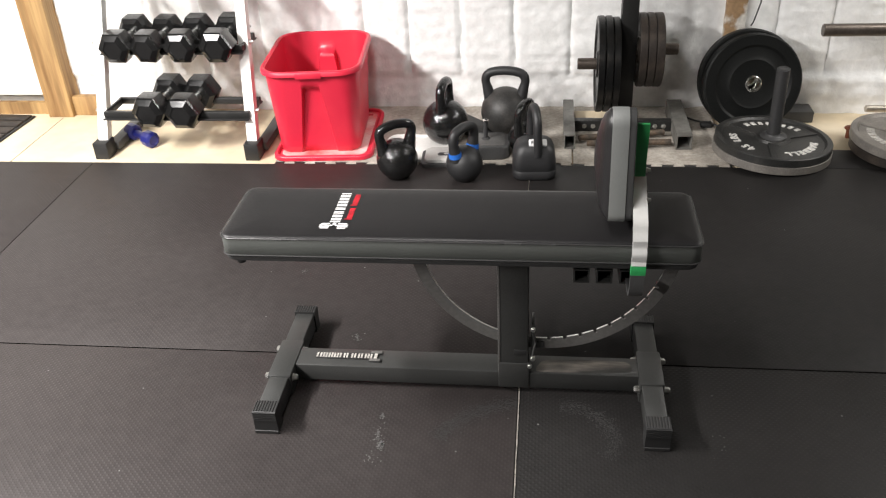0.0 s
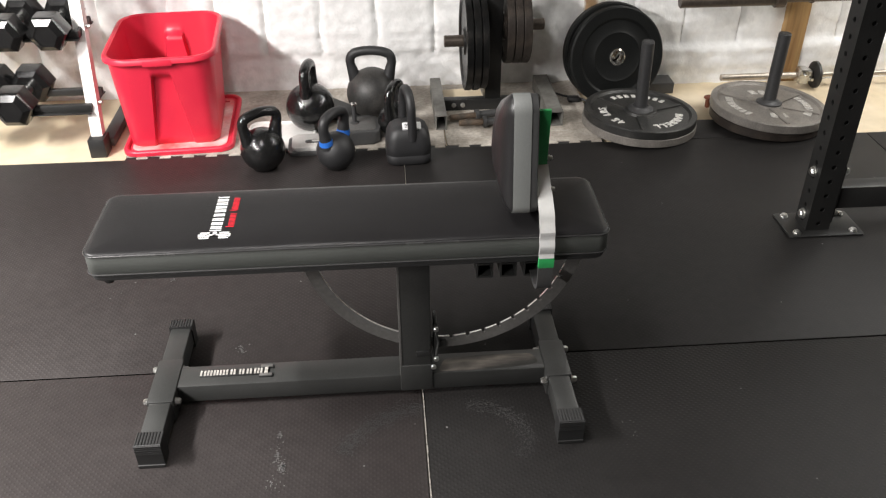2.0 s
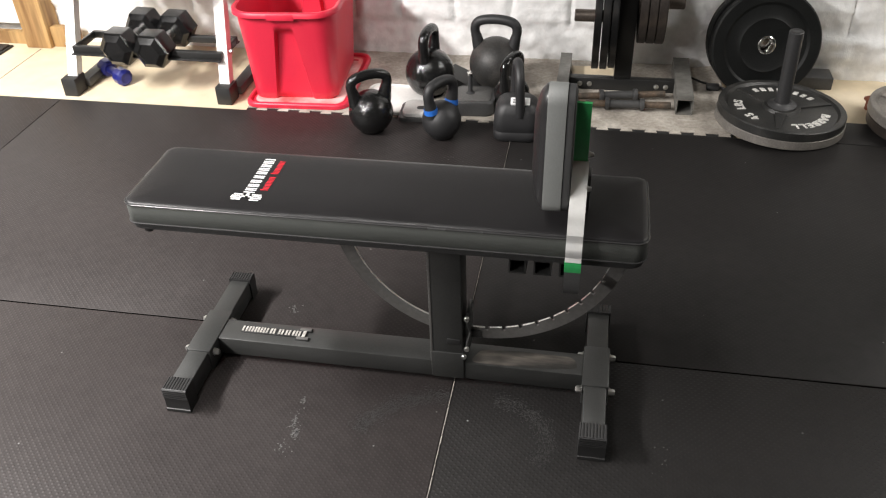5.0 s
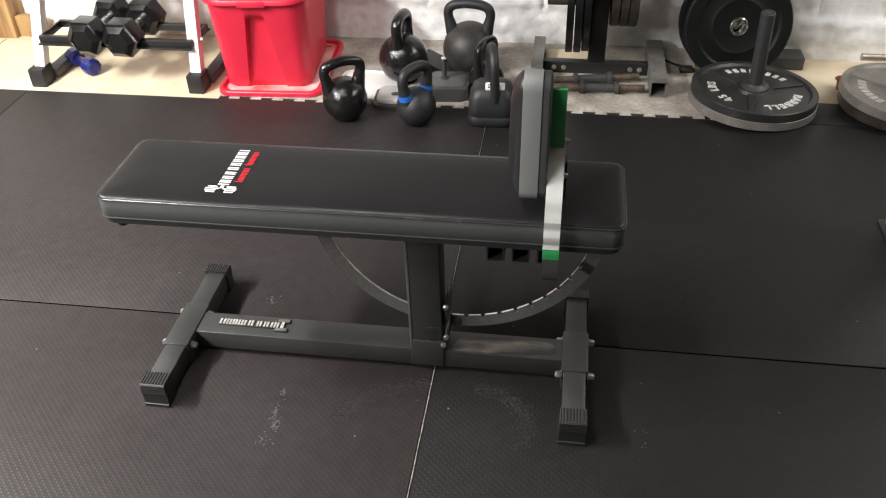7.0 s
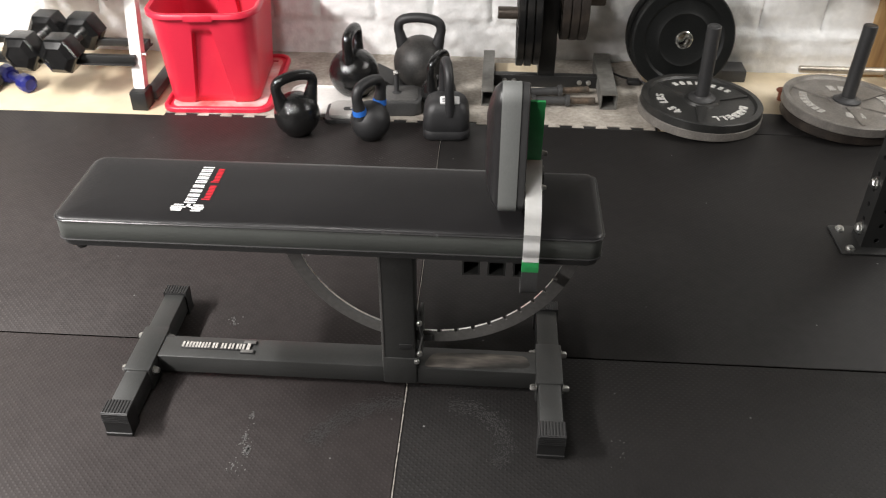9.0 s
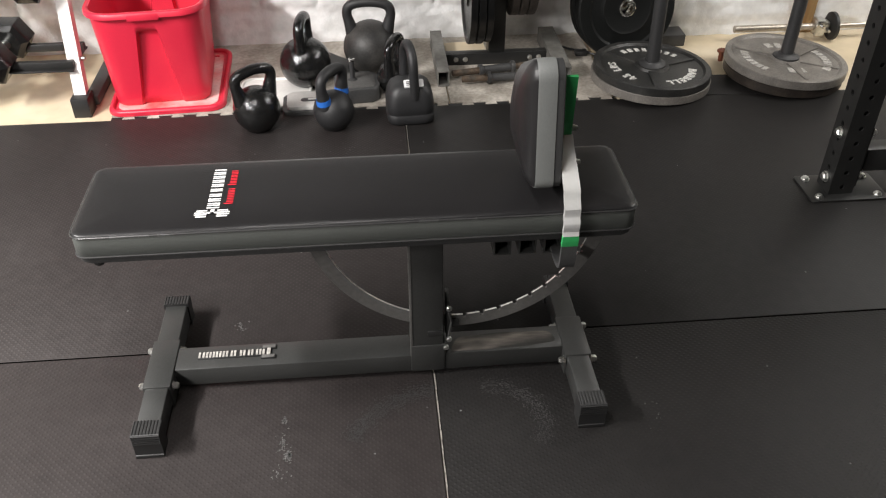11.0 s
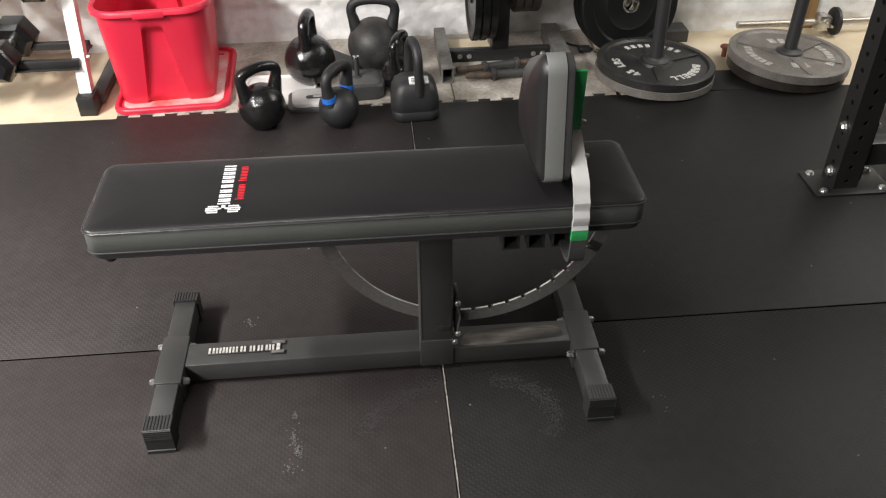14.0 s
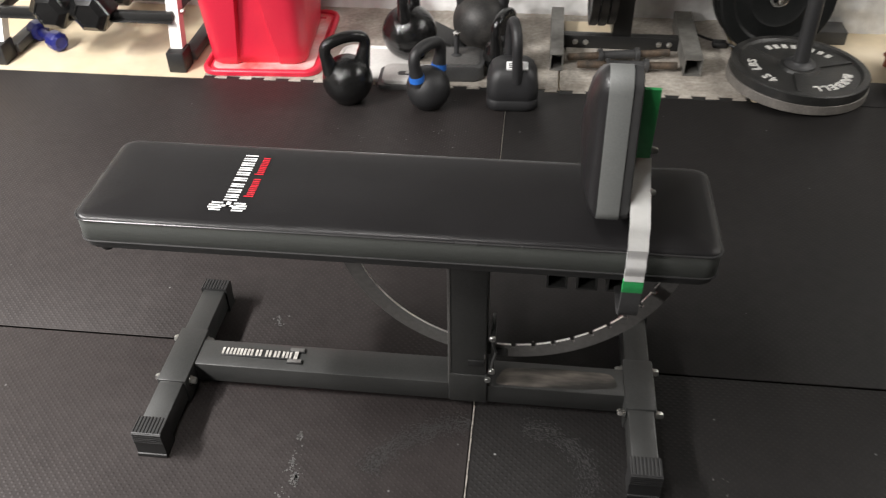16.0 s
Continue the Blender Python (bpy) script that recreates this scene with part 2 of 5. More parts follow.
def thing(name, label, category, m=None, group="", kind=""):
    ob = new(name)
    ob.empty_display_size = 0.05
    if m is not None:
        ob.matrix_world = m
    return tagged(ob, label, category, group, kind)


def box(bm, lo, hi, bevel=0.0, seg=2, m=None):
    """A box between two corners, bevelled."""
    tmp = bmesh.new()
    bmesh.ops.create_cube(tmp, size=1.0)
    size = [b - a for a, b in zip(lo, hi)]
    mid = [(a + b) / 2 for a, b in zip(lo, hi)]
    bmesh.ops.transform(tmp, matrix=Matrix.Translation(mid) @ Matrix.Diagonal((*size, 1)), verts=tmp.verts)
    if bevel:
        bmesh.ops.bevel(tmp, geom=list(tmp.edges), offset=bevel, segments=seg, profile=0.5, affect="EDGES")
    if m is not None:
        bmesh.ops.transform(tmp, matrix=m, verts=tmp.verts)
    merge(bm, tmp)
    return bm


def merge(bm, tmp):
    me = bpy.data.meshes.new("tmp")
    tmp.to_mesh(me)
    tmp.free()
    bm.from_mesh(me)
    bpy.data.meshes.remove(me)


def rod(bm, a, b, r, r2=None, seg=20, bevel=0.0):
    """A cylinder from a to b with optional rounded ends."""
    a, b = Vector(a), Vector(b)
    length = (b - a).length
    r2 = r if r2 is None else r2
    prof = [(0, 0), (r - bevel, 0), (r, bevel), (r2, length - bevel), (r2 - bevel, length), (0, length)] if bevel else [(0, 0), (r, 0), (r2, length), (0, length)]
    q = (b - a).to_track_quat("Z", "Y").to_matrix().to_4x4()
    return lathe(bm, prof, Matrix.Translation(a) @ q, seg)


def lathe(bm, prof, m=None, seg=32):
    """Revolves (radius, height) pairs round the z axis."""
    rings = []
    m = m or Matrix()
    for r, z in prof:
        if r < 1e-6:
            rings.append([bm.verts.new(m @ Vector((0, 0, z)))])
        else:
            rings.append([bm.verts.new(m @ Vector((r * math.cos(2 * math.pi * k / seg), r * math.sin(2 * math.pi * k / seg), z))) for k in range(seg)])
    for p, q in zip(rings, rings[1:]):
        for k in range(seg):
            n = (k + 1) % seg
            if len(p) == 1 and len(q) == 1:
                continue
            if len(p) == 1:
                bm.faces.new((p[0], q[n], q[k]))
            elif len(q) == 1:
                bm.faces.new((p[k], p[n], q[0]))
            else:
                bm.faces.new((p[k], p[n], q[n], q[k]))
    return bm


def tube(bm, pts, r, seg=12, closed=False, radii=None):
    """A round tube along points."""
    pts = [Vector(p) for p in pts]
    rings, count = [], len(pts)
    ref = None
    for i, p in enumerate(pts):
        a = pts[i - 1] if i or closed else p
        b = pts[(i + 1) % count] if i + 1 < count or closed else p
        d = (b - a).normalized()
        if ref is None:
            ref = d.orthogonal().normalized()
        ref = (ref - d * ref.dot(d)).normalized()
        side = d.cross(ref)
        rr = radii[i] if radii else r
        rings.append([bm.verts.new(p + rr * (ref * math.cos(2 * math.pi * k / seg) + side * math.sin(2 * math.pi * k / seg))) for k in range(seg)])
    pairs = list(zip(rings, rings[1:])) + ([(rings[-1], rings[0])] if closed else [])
    for p, q in pairs:
        for k in range(seg):
            bm.faces.new((p[k], p[(k + 1) % seg], q[(k + 1) % seg], q[k]))
    if not closed:
        bm.faces.new(rings[0])
        bm.faces.new(rings[-1])
    return bm


def prism(bm, outline, depth, m=None, bevel=0.0, seg=2):
    """An outline in the local xy plane, extruded by depth along z."""
    tmp = bmesh.new()
    low = [tmp.verts.new((x, y, 0)) for x, y in outline]
    high = [tmp.verts.new((x, y, depth)) for x, y in outline]
    tmp.faces.new(low[::-1])
    tmp.faces.new(high)
    for k in range(len(low)):
        n = (k + 1) % len(low)
        tmp.faces.new((low[k], low[n], high[n], high[k]))
    if bevel:
        sharp = [e for e in tmp.edges if all(len(f.verts) > 4 for f in e.link_faces) or any(len(f.verts) > 4 for f in e.link_faces)]
        bmesh.ops.bevel(tmp, geom=sharp, offset=bevel, segments=seg, profile=0.5, affect="EDGES")
    if m is not None:
        bmesh.ops.transform(tmp, matrix=m, verts=tmp.verts)
    merge(bm, tmp)
    return bm


def rounded_rect(x0, y0, x1, y1, r, n=6):
    out = []
    for cx, cy, a0 in ((x1 - r, y1 - r, 0), (x0 + r, y1 - r, 90), (x0 + r, y0 + r, 180), (x1 - r, y0 + r, 270)):
        for k in range(n + 1):
            a = radians(a0 + 90 * k / n)
            out.append((cx + r * math.cos(a), cy + r * math.sin(a)))
    return out


def rounded_poly(pts, r, n=5):
    """Rounds the corners of a polygon."""
    out = []
    for i, p in enumerate(pts):
        p = Vector(p)
        a, b = Vector(pts[i - 1]), Vector(pts[(i + 1) % len(pts)])
        u, v = (a - p).normalized(), (b - p).normalized()
        d = min(r, (a - p).length * 0.45, (b - p).length * 0.45)
        s, e = p + u * d, p + v * d
        for k in range(n + 1):
            w = k / n
            q = s * (1 - w) ** 2 + p * 2 * w * (1 - w) + e * w ** 2
            out.append((q.x, q.y))
    return out


def hollow(bm, lo, hi, wall, axis, bevel=0.0, m=None):
    """A rectangular tube, open at both ends along the axis (0, 1 or 2)."""
    u, v = [n for n in range(3) if n != axis]
    for n, o in ((u, v), (v, u)):
        for side in (0, 1):
            a, b = list(lo), list(hi)
            if side:
                a[n] = hi[n] - wall
            else:
                b[n] = lo[n] + wall
            if n == v:
                a[o], b[o] = lo[o] + wall, hi[o] - wall
            box(bm, a, b, 0, 1, m)
    return bm


def bolt(parent, p, d, r=0.011, length=0.014):
    """A hex bolt head with a washer at p, standing out along d."""
    d = Vector(d).normalized()
    q = Matrix.Translation(p) @ d.to_track_quat("Z", "Y").to_matrix().to_4x4()
    bm = bmesh.new()
    lathe(bm, [(0, -0.002), (r * 1.25, -0.002), (r * 1.25, 0.002), (0, 0.002)], q, 16)
    lathe(bm, [(0, 0.002), (r, 0.002), (r, length * 0.7), (r * 0.7, length), (0, length)], q, 6)
    return part("bolt", bm, M_ZINC, parent, "zinc-plated hex bolt")

# ---- setting ----
Z_PLY, WALL_Y = -0.019, 1.83


def plain_box(name, lo, hi, mat, label, category):
    bm = bmesh.new()
    box(bm, lo, hi, 0)
    return tagged(part(name, bm, mat), label, category, "", "structure")


plain_box("floor", (-3.75, -4.0, -0.12), (3.75, 2.0, Z_PLY), M_PLY, "pale plywood subfloor under the rubber mats", "floor")
# unseen ceiling and walls close the room; their dark tones hold down reflections
plain_box("ceiling", (-3.75, -4.0, 2.42), (3.75, 2.0, 2.5), M_CEILING, "unseen ceiling, kept dark to limit bounced light", "ceiling")
plain_box("wall_south", (-3.75, -4.1, -0.12), (3.75, -4.0, 2.5), M_WALL_DARK, "unseen back wall, kept dark to limit bounced light", "wall")
plain_box("wall_west", (-3.85, -4.1, -0.12), (-3.75, 2.0, 2.5), M_WALL_DARK, "unseen side wall, kept dark to limit bounced light", "wall")
plain_box("wall_east", (3.75, -4.1, -0.12), (3.85, 2.0, 2.5), M_WALL_DARK, "unseen side wall, kept dark to limit bounced light", "wall")


def foam_wall():
    """White sprayed-foam wall: pleated, lumpy, with a folded sill along the floor."""
    xs = np.concatenate([np.arange(-2.2, 2.7, 0.0125), [3.75]])
    zs = np.concatenate([np.arange(Z_PLY, 0.72, 0.0125), [0.75, 0.80, 0.85]])
    pleats = [-1.98, -1.75, -1.5, -1.23, -0.945, -0.75, -0.551, -0.318, -0.083, 0.16, 0.4, 1.02, 1.25, 1.5, 1.95, 2.2, 2.45]
    verts, faces = [], []
    for x in xs:
        near = min(pleats, key=lambda p: abs(p - x))
        for z in zs:
            wob = 0.008 * noise.noise((near * 3, z * 6, 0))
            groove = -0.02 * math.exp(-((x - near - wob) / 0.009) ** 2)
            big = 0.003 * noise.noise((x * 3.6, z * 2.2, 1.7)) + 0.002 * noise.noise((x * 9, z * 9, 4.2))
            course = -0.003 * math.exp(-(((z - 0.335 - 0.012 * noise.noise((x * 4, 8.0, 0))) % 0.205 - 0.1025) / 0.006) ** 2)
            fine = course + 0.0045 * noise.noise((x * 30, z * 34, 9.0)) + 0.002 * noise.noise((x * 17, z * 12, 6.0))
            rough_band = max(0.0, 1 - abs(x - 0.67) / 0.07)
            fine += rough_band * (0.010 * noise.noise((x * 46, z * 50, 3.0)) + 0.02)
            step = -0.016 + 0.042 / (1 + math.exp((0.93 - x) / 0.01))
            fold = step / (1 + math.exp((z - 0.15 - 0.018 * noise.noise((x * 3, 0.3, 0))) / 0.006))
            shelf = 0.004 * math.exp(-((z - 0.255 - 0.03 * noise.noise((x * 2.2, 5.0, 0))) / 0.035) ** 2)
            if z > 0.155:
                lump = groove + big + fine + shelf
            else:
                lump = 0.35 * big + 1.2 * fine + 0.006 * noise.noise((x * 14, z * 22, 2.0))
            verts.append((x, WALL_Y - 0.004 - fold - lump, z))
    nz = len(zs)
    for i in range(len(xs) - 1):
        for k in range(nz - 1):
            a = i * nz + k
            faces.append((a, a + nz, a + nz + 1, a + 1))
    me = bpy.data.meshes.new("wall")
    me.from_pydata(verts, [], faces)
    me.shade_smooth()
    bm = bmesh.new()
    bm.from_mesh(me)
    box(bm, (-3.75, WALL_Y + 0.06, -0.12), (3.75, WALL_Y + 0.16, 2.5), 0)
    bpy.data.meshes.remove(me)
    return tagged(part("wall_north", bm, M_FOAMWALL, angle=60), "white sprayed-foam wall with vertical pleats and folds", "wall", "", "structure")


foam_wall()
# out of view; its grey is set to weaken the light it throws back
plain_box("wall_upper", (-2.2, WALL_Y - 0.02, 0.84), (3.75, WALL_Y + 0.06, 2.42), M_WALL_MID, "unseen plain wall above the foamed strip, greyed to limit its bounce", "wall")
plain_box("wall_panel", (-3.75, 1.80, Z_PLY + 0.09), (-2.29, WALL_Y + 0.06, 2.42), M_WALL_PLAIN, "smooth white panel beside the timber post", "wall")
plain_box("baseboard", (-3.75, 1.775, Z_PLY), (-2.29, 1.80, Z_PLY + 0.06), M_WOOD, "pale wooden board along the floor", "trim")


def stud(x0, x1, y0, y1, label, lean=0.0, mat=None):
    bm = bmesh.new()
    box(bm, (x0, y0, Z_PLY), (x1, y1, 2.42), 0.004)
    bmesh.ops.subdivide_edges(bm, edges=[e for e in bm.edges if abs(e.verts[0].co.z - e.verts[1].co.z) > 1], cuts=30)
    for v in bm.verts:
        v.co.x += 0.004 * noise.noise((v.co.x * 2, v.co.y, v.co.z * 4)) + lean * v.co.z
        v.co.y += 0.003 * noise.noise((v.co.x * 2, v.co.y + 7, v.co.z * 5))
    return tagged(part("wall_stud", bm, mat or M_WOOD), label, "stud", "", "structure")


stud(-2.305, -2.18, 1.735, 1.85, "pale pine corner post standing on the plywood", 0.005)
stud(0.80, 0.885, 1.795, 1.85, "brown pine stud half smeared with white foam", 0.0, M_WOOD_FOAM)
stud(1.69, 1.785, 1.785, 1.85, "orange-toned pine stud in the foam wall")
bm = bmesh.new()
box(bm, (-2.18, 1.76, Z_PLY), (-2.05, 1.80, 0.075), 0.003)
tagged(part("trim", bm, M_WOOD), "short pine block at the foot of the wall", "trim", "", "structure")

# rubber floor mats, 4 by 6 feet
GAP = 0.0014
floor_mats = thing("rubber_flooring", "black textured rubber stall mats laid edge to edge", "rubber mat", kind="structure")
bm = bmesh.new()
box(bm, (GAP, 0.003, Z_PLY), (1.83 - GAP, 1.22 - 0.003, 0.0), 0.0012, 2)
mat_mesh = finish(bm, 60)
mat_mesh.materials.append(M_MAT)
right_mat_mesh = mat_mesh.copy()
right_mat_mesh.materials[0] = M_MAT_RIGHT
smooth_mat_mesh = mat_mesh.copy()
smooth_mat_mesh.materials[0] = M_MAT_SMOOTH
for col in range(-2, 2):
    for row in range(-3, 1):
        ob = new("mat", mat_mesh if col < 0 else smooth_mat_mesh if row == 0 else right_mat_mesh)
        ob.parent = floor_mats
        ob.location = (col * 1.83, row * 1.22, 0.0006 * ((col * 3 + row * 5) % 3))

# near-black strips laid in the open joints between mats, standing for their shade
for lo, hi in (((-3.655, -0.0029, -0.012), (3.655, 0.0029, -0.0012)), ((-1.8322, 0.004, -0.012), (-1.8278, 1.216, -0.0012)), ((-1.8322, -1.216, -0.012), (-1.8278, -0.004, -0.0012))):
    bm = bmesh.new()
    box(bm, lo, hi, 0)
    part("joint", bm, M_JOINT, floor_mats, "near-black strip for the shade in the joint")


def dusty_edge(x, y0, y1, wide):
    """The pale, worn cut edge of a mat, broken into short uneven lengths."""
    rng = random.Random(int(y0 * 100) + 7)
    bm = bmesh.new()
    y = y0
    while y < y1:
        length, gap = rng.uniform(0.008, 0.03), rng.choice((0.0, 0.0012, 0.003))
        w = wide * rng.uniform(0.75, 1.15)
        end = min(y + length, y1)
        prism(bm, [(x, 0.0003), (x + w, 0.0022), (x + w, 0.0030), (x, 0.0012)], end - y,
              Matrix(((1, 0, 0, 0), (0, 0, -1, end), (0, 1, 0, 0), (0, 0, 0, 1))))
        y = end + gap
    return part("worn_edge", bm, M_EDGE, floor_mats, "pale worn cut edge of a rubber mat")


dusty_edge(0.0006, -1.21, -0.004, 0.0028)
dusty_edge(0.0006, 0.006, 1.21, 0.0017)

# chalk smudges on the mat


def smudge(x, y, r, n, seed):
    rng = random.Random(seed)
    bm = bmesh.new()
    for _ in range(n * 3):
        a, d = rng.uniform(0, 6.28), abs(rng.gauss(0, r))
        s = rng.uniform(0.0007, 0.0028)
        pts = [(s * rng.uniform(0.5, 1.2) * math.cos(k * 1.047), s * rng.uniform(0.5, 1.2) * math.sin(k * 1.047)) for k in range(6)]
        prism(bm, pts, 0.0004, Matrix.Translation((x + 0.5 * d * math.cos(a), y + d * math.sin(a), 0.0013)))
    return tagged(part("chalk_smudge", bm, M_CHALK), "pale chalk smudge on black rubber mat", "chalk mark", "", "stuff")


smudge(-0.348, -0.245, 0.007, 14, 1)
smudge(-0.332, -0.345, 0.013, 26, 2)
smudge(-0.345, -0.31, 0.022, 14, 3)
smudge(-0.355, -0.40, 0.02, 8, 13)
smudge(-0.476, 0.079, 0.015, 8, 4)
smudge(-0.72, 0.42, 0.012, 8, 5)
smudge(0.50, -0.30, 0.03, 3, 6)
smudge(-0.20, 0.95, 0.14, 9, 7)
smudge(-0.44, 0.90, 0.14, 9, 8)
smudge(-0.85, 0.55, 0.2, 6, 9)

# pale arcs on the mat in front of the bench


def pale_arc(label, centre, r, a0, a1, wide, n, seed):
    """A faint arc of many short strokes."""
    rng = random.Random(seed)
    bm = bmesh.new()
    for _ in range(n):
        a, rr = radians(rng.uniform(a0, a1)), r + rng.gauss(0, wide)
        s, half = rng.uniform(0.0004, 0.0010), rng.uniform(0.0008, 0.003)
        prism(bm, [(-half, -s), (half, -s * 0.6), (half * 0.9, s), (-half * 0.8, s * 0.7)], 0.0004,
              Matrix.Translation((centre[0] + rr * math.cos(a), centre[1] + rr * math.sin(a), 0.0013)) @ Matrix.Rotation(a + math.pi / 2, 4, "Z"))
    return tagged(part("scuff_mark", bm, M_PALE_ARC), label, "scuff mark", "", "stuff")


pale_arc("pale arc on the rubber mat before the bench", (0.02, -0.42), 0.24, 95, 155, 0.014, 1100, 3)
pale_arc("faint pale arc on the rubber mat beside the foot", (0.125, -0.295), 0.114, -35, 100, 0.012, 900, 4)

# puzzle foam tiles behind the mats


def puzzle_outline(w, n):
    """A square tile whose edges carry dovetail teeth."""
    step, tooth = w / (2 * n), 0.0175
    out = []
    for k in range(n):
        a = k * 2 * step
        out += [(a, 0), (a + step * 1.05, 0), (a + step * 0.95, -tooth), (a + step * 1.95, -tooth), (a + step * 1.85, 0)]
    out += [(w, 0), (w, w)]
    for k in range(n):
        a = w - k * 2 * step
        out += [(a - step * 0.9, w), (a - step * 0.75, w - tooth), (a - step * 1.95, w - tooth), (a - step * 1.85, w)]
    out += [(0, w)]
    return out


tile_bm = bmesh.new()
prism(tile_bm, puzzle_outline(0.606, 7), 0.014)
tile_mesh = finish(tile_bm, 30)
tile_mesh.materials.append(M_FOAM)
foam_tiles = thing("foam_flooring", "dusty grey interlocking foam tiles with toothed edges", "foam mat", kind="structure")
for k in range(3):
    ob = new("tile", tile_mesh)
    ob.parent = foam_tiles
    ob.location = (-1.05 + 0.612 * k, 1.2535, Z_PLY)
# made-up black strip that darkens the gaps between the tile teeth
bm = bmesh.new()
box(bm, (-1.05, 1.2215, Z_PLY), (0.786, 1.2525, Z_PLY + 0.0115), 0.001, 1)
part("edge_strip", bm, M_CAP, foam_tiles, "black strip added under the tile teeth to darken the gaps")

bm = bmesh.new()
box(bm, (-2.2315, 1.221, Z_PLY), (-2.2285, 1.73, Z_PLY + 0.0008), 0)
tagged(part("floor_joint", bm, M_RUST), "thin dirty joint between plywood sheets", "floor joint", "", "structure")

# slatted dark doormat at the wall panel
dm = thing("door_mat", "dark brown grooved doormat lying on plywood", "doormat", pose(-2.62, 1.60, Z_PLY, 0, 0, -3))
bm = bmesh.new()
box(bm, (-0.3, -0.15, 0), (0.24, 0.15, 0.010), 0.004)
part("backing", bm, M_CAP, dm)
for k in range(4):
    bm = bmesh.new()
    box(bm, (-0.29, -0.142 + 0.073 * k, 0.008), (0.23, -0.079 + 0.073 * k, 0.018), 0.006)
    part("rib", bm, M_PLATE_BROWN, dm)

# ---- weight bench ----
bench = thing("weight_bench", "black steel flat bench with charcoal vinyl pad on rubber mats", "weight bench")

bm = bmesh.new()
box(bm, (-0.601, -0.131, 0.016), (0.312, -0.057, 0.067), 0.003)
part("base_beam", bm, M_PAINT, bench, "black powder-coated base beam")
bm = bmesh.new()
box(bm, (-0.050, -0.133, 0.06), (0.024, -0.055, 0.452), 0.004)
box(bm, (-0.052, -0.136, 0.018), (0.028, -0.052, 0.10), 0.004)
part("upright", bm, M_PAINT, bench)


def bench_foot(x0, x1, sleeve):
    bm = bmesh.new()
    box(bm, (x0 + 0.002, -0.30, 0.010), (x1 - 0.002, 0.105, 0.066), 0.004)
    foot = part("foot", bm, M_PAINT, bench)
    bm = bmesh.new()
    box(bm, (x0 - 0.003, sleeve[0], 0.007), (x1 + 0.003, sleeve[1], 0.0705), 0.003)
    part("sleeve", bm, M_PAINT, foot)
    for y0, y1 in ((-0.327, -0.280), (0.095, 0.133)):
        bm = bmesh.new()
        a, w = x0 - 0.002, x1 - x0 + 0.004
        top = []
        for k in range(9):
            u = a + w * (0.03 + 0.94 * k / 8)
            top += [(u - 0.0022, 0.0726), (u + 0.0008, 0.0726), (u + 0.0014, 0.0710), (u + 0.0026, 0.0710)]
        top = [p for p in top if a < p[0] < a + w]
        prism(bm, [(a, 0.0025), (a + w, 0.0025), (a + w, 0.071)] + top[::-1] + [(a, 0.071)], y1 - y0 - 0.006, Matrix(((1, 0, 0, 0), (0, 0, 1, y0 + 0.003), (0, 1, 0, 0), (0, 0, 0, 1))))
        part("end_cap", bm, M_CAP, foot, "ribbed black plastic end cap", 20)
        front = y0 + 0.003 if y0 < -0.2 else y1 - 0.003
        out = -1 if y0 < -0.2 else 1
        side = [(front, 0.0025), (front + out * 0.004, 0.0025), (front + out * 0.004, 0.010), (front + out * 0.0015, 0.011), (front + out * 0.0015, 0.042)]
        for k in range(5):
            z = 0.043 + 0.0058 * k
            side += [(front + out * 0.004, z), (front + out * 0.004, z + 0.0036), (front + out * 0.0015, z + 0.0042), (front + out * 0.0015, z + 0.0054)]
        side += [(front, 0.0725)]
        bm = bmesh.new()
        prism(bm, side, w, Matrix(((0, 0, 1, a), (1, 0, 0, 0), (0, 1, 0, 0), (0, 0, 0, 1))))
        part("cap_face", bm, M_CAP, foot, "ribbed black plastic end face", 20)
    return foot


bench_foot(-0.657, -0.601, (-0.185, -0.03))
bench_foot(0.311, 0.367, (-0.165, -0.03))
for y in (-0.160, -0.045):
    bolt(bench, (-0.6605, y, 0.050), (-1, 0, 0), 0.0085)
    bolt(bench, (-0.5985, y - 0.002, 0.050), (1, 0, 0), 0.0085)
    bolt(bench, (0.3075, y, 0.050), (-1, 0, 0), 0.0085)
    bolt(bench, (0.3705, y, 0.050), (1, 0, 0), 0.0085)

# main pad


def pad_mesh(x0, y0, x1, y1, z0, z1, r, crown):
    """A cushion: rounded plan, soft shoulders and a slightly domed top."""
    bm = bmesh.new()
    rings = []
    levels = [(0.004, z0), (0.0, z0 + 0.004), (0.0, z1 - 0.0075), (0.0010, z1 - 0.006), (0.0, z1 - 0.0045), (0.0010, z1 - 0.0018), (0.0042, z1 + 0.0004), (0.014, z1 + 0.4 * crown), (0.045, z1 + 0.8 * crown), (0.09, z1 + crown)]
    for inset, z in levels:
        pts = rounded_rect(x0 + inset, y0 + inset, x1 - inset, y1 - inset, max(r - inset, 0.008), 6)
        rings.append([bm.verts.new((x, y, z)) for x, y in pts])
    for p, q in zip(rings, rings[1:]):
        for k in range(len(p)):
            n = (k + 1) % len(p)
            bm.faces.new((p[k], p[n], q[n], q[k]))
    bm.faces.new(rings[-1])
    bm.faces.new(rings[0][::-1])
    return bm


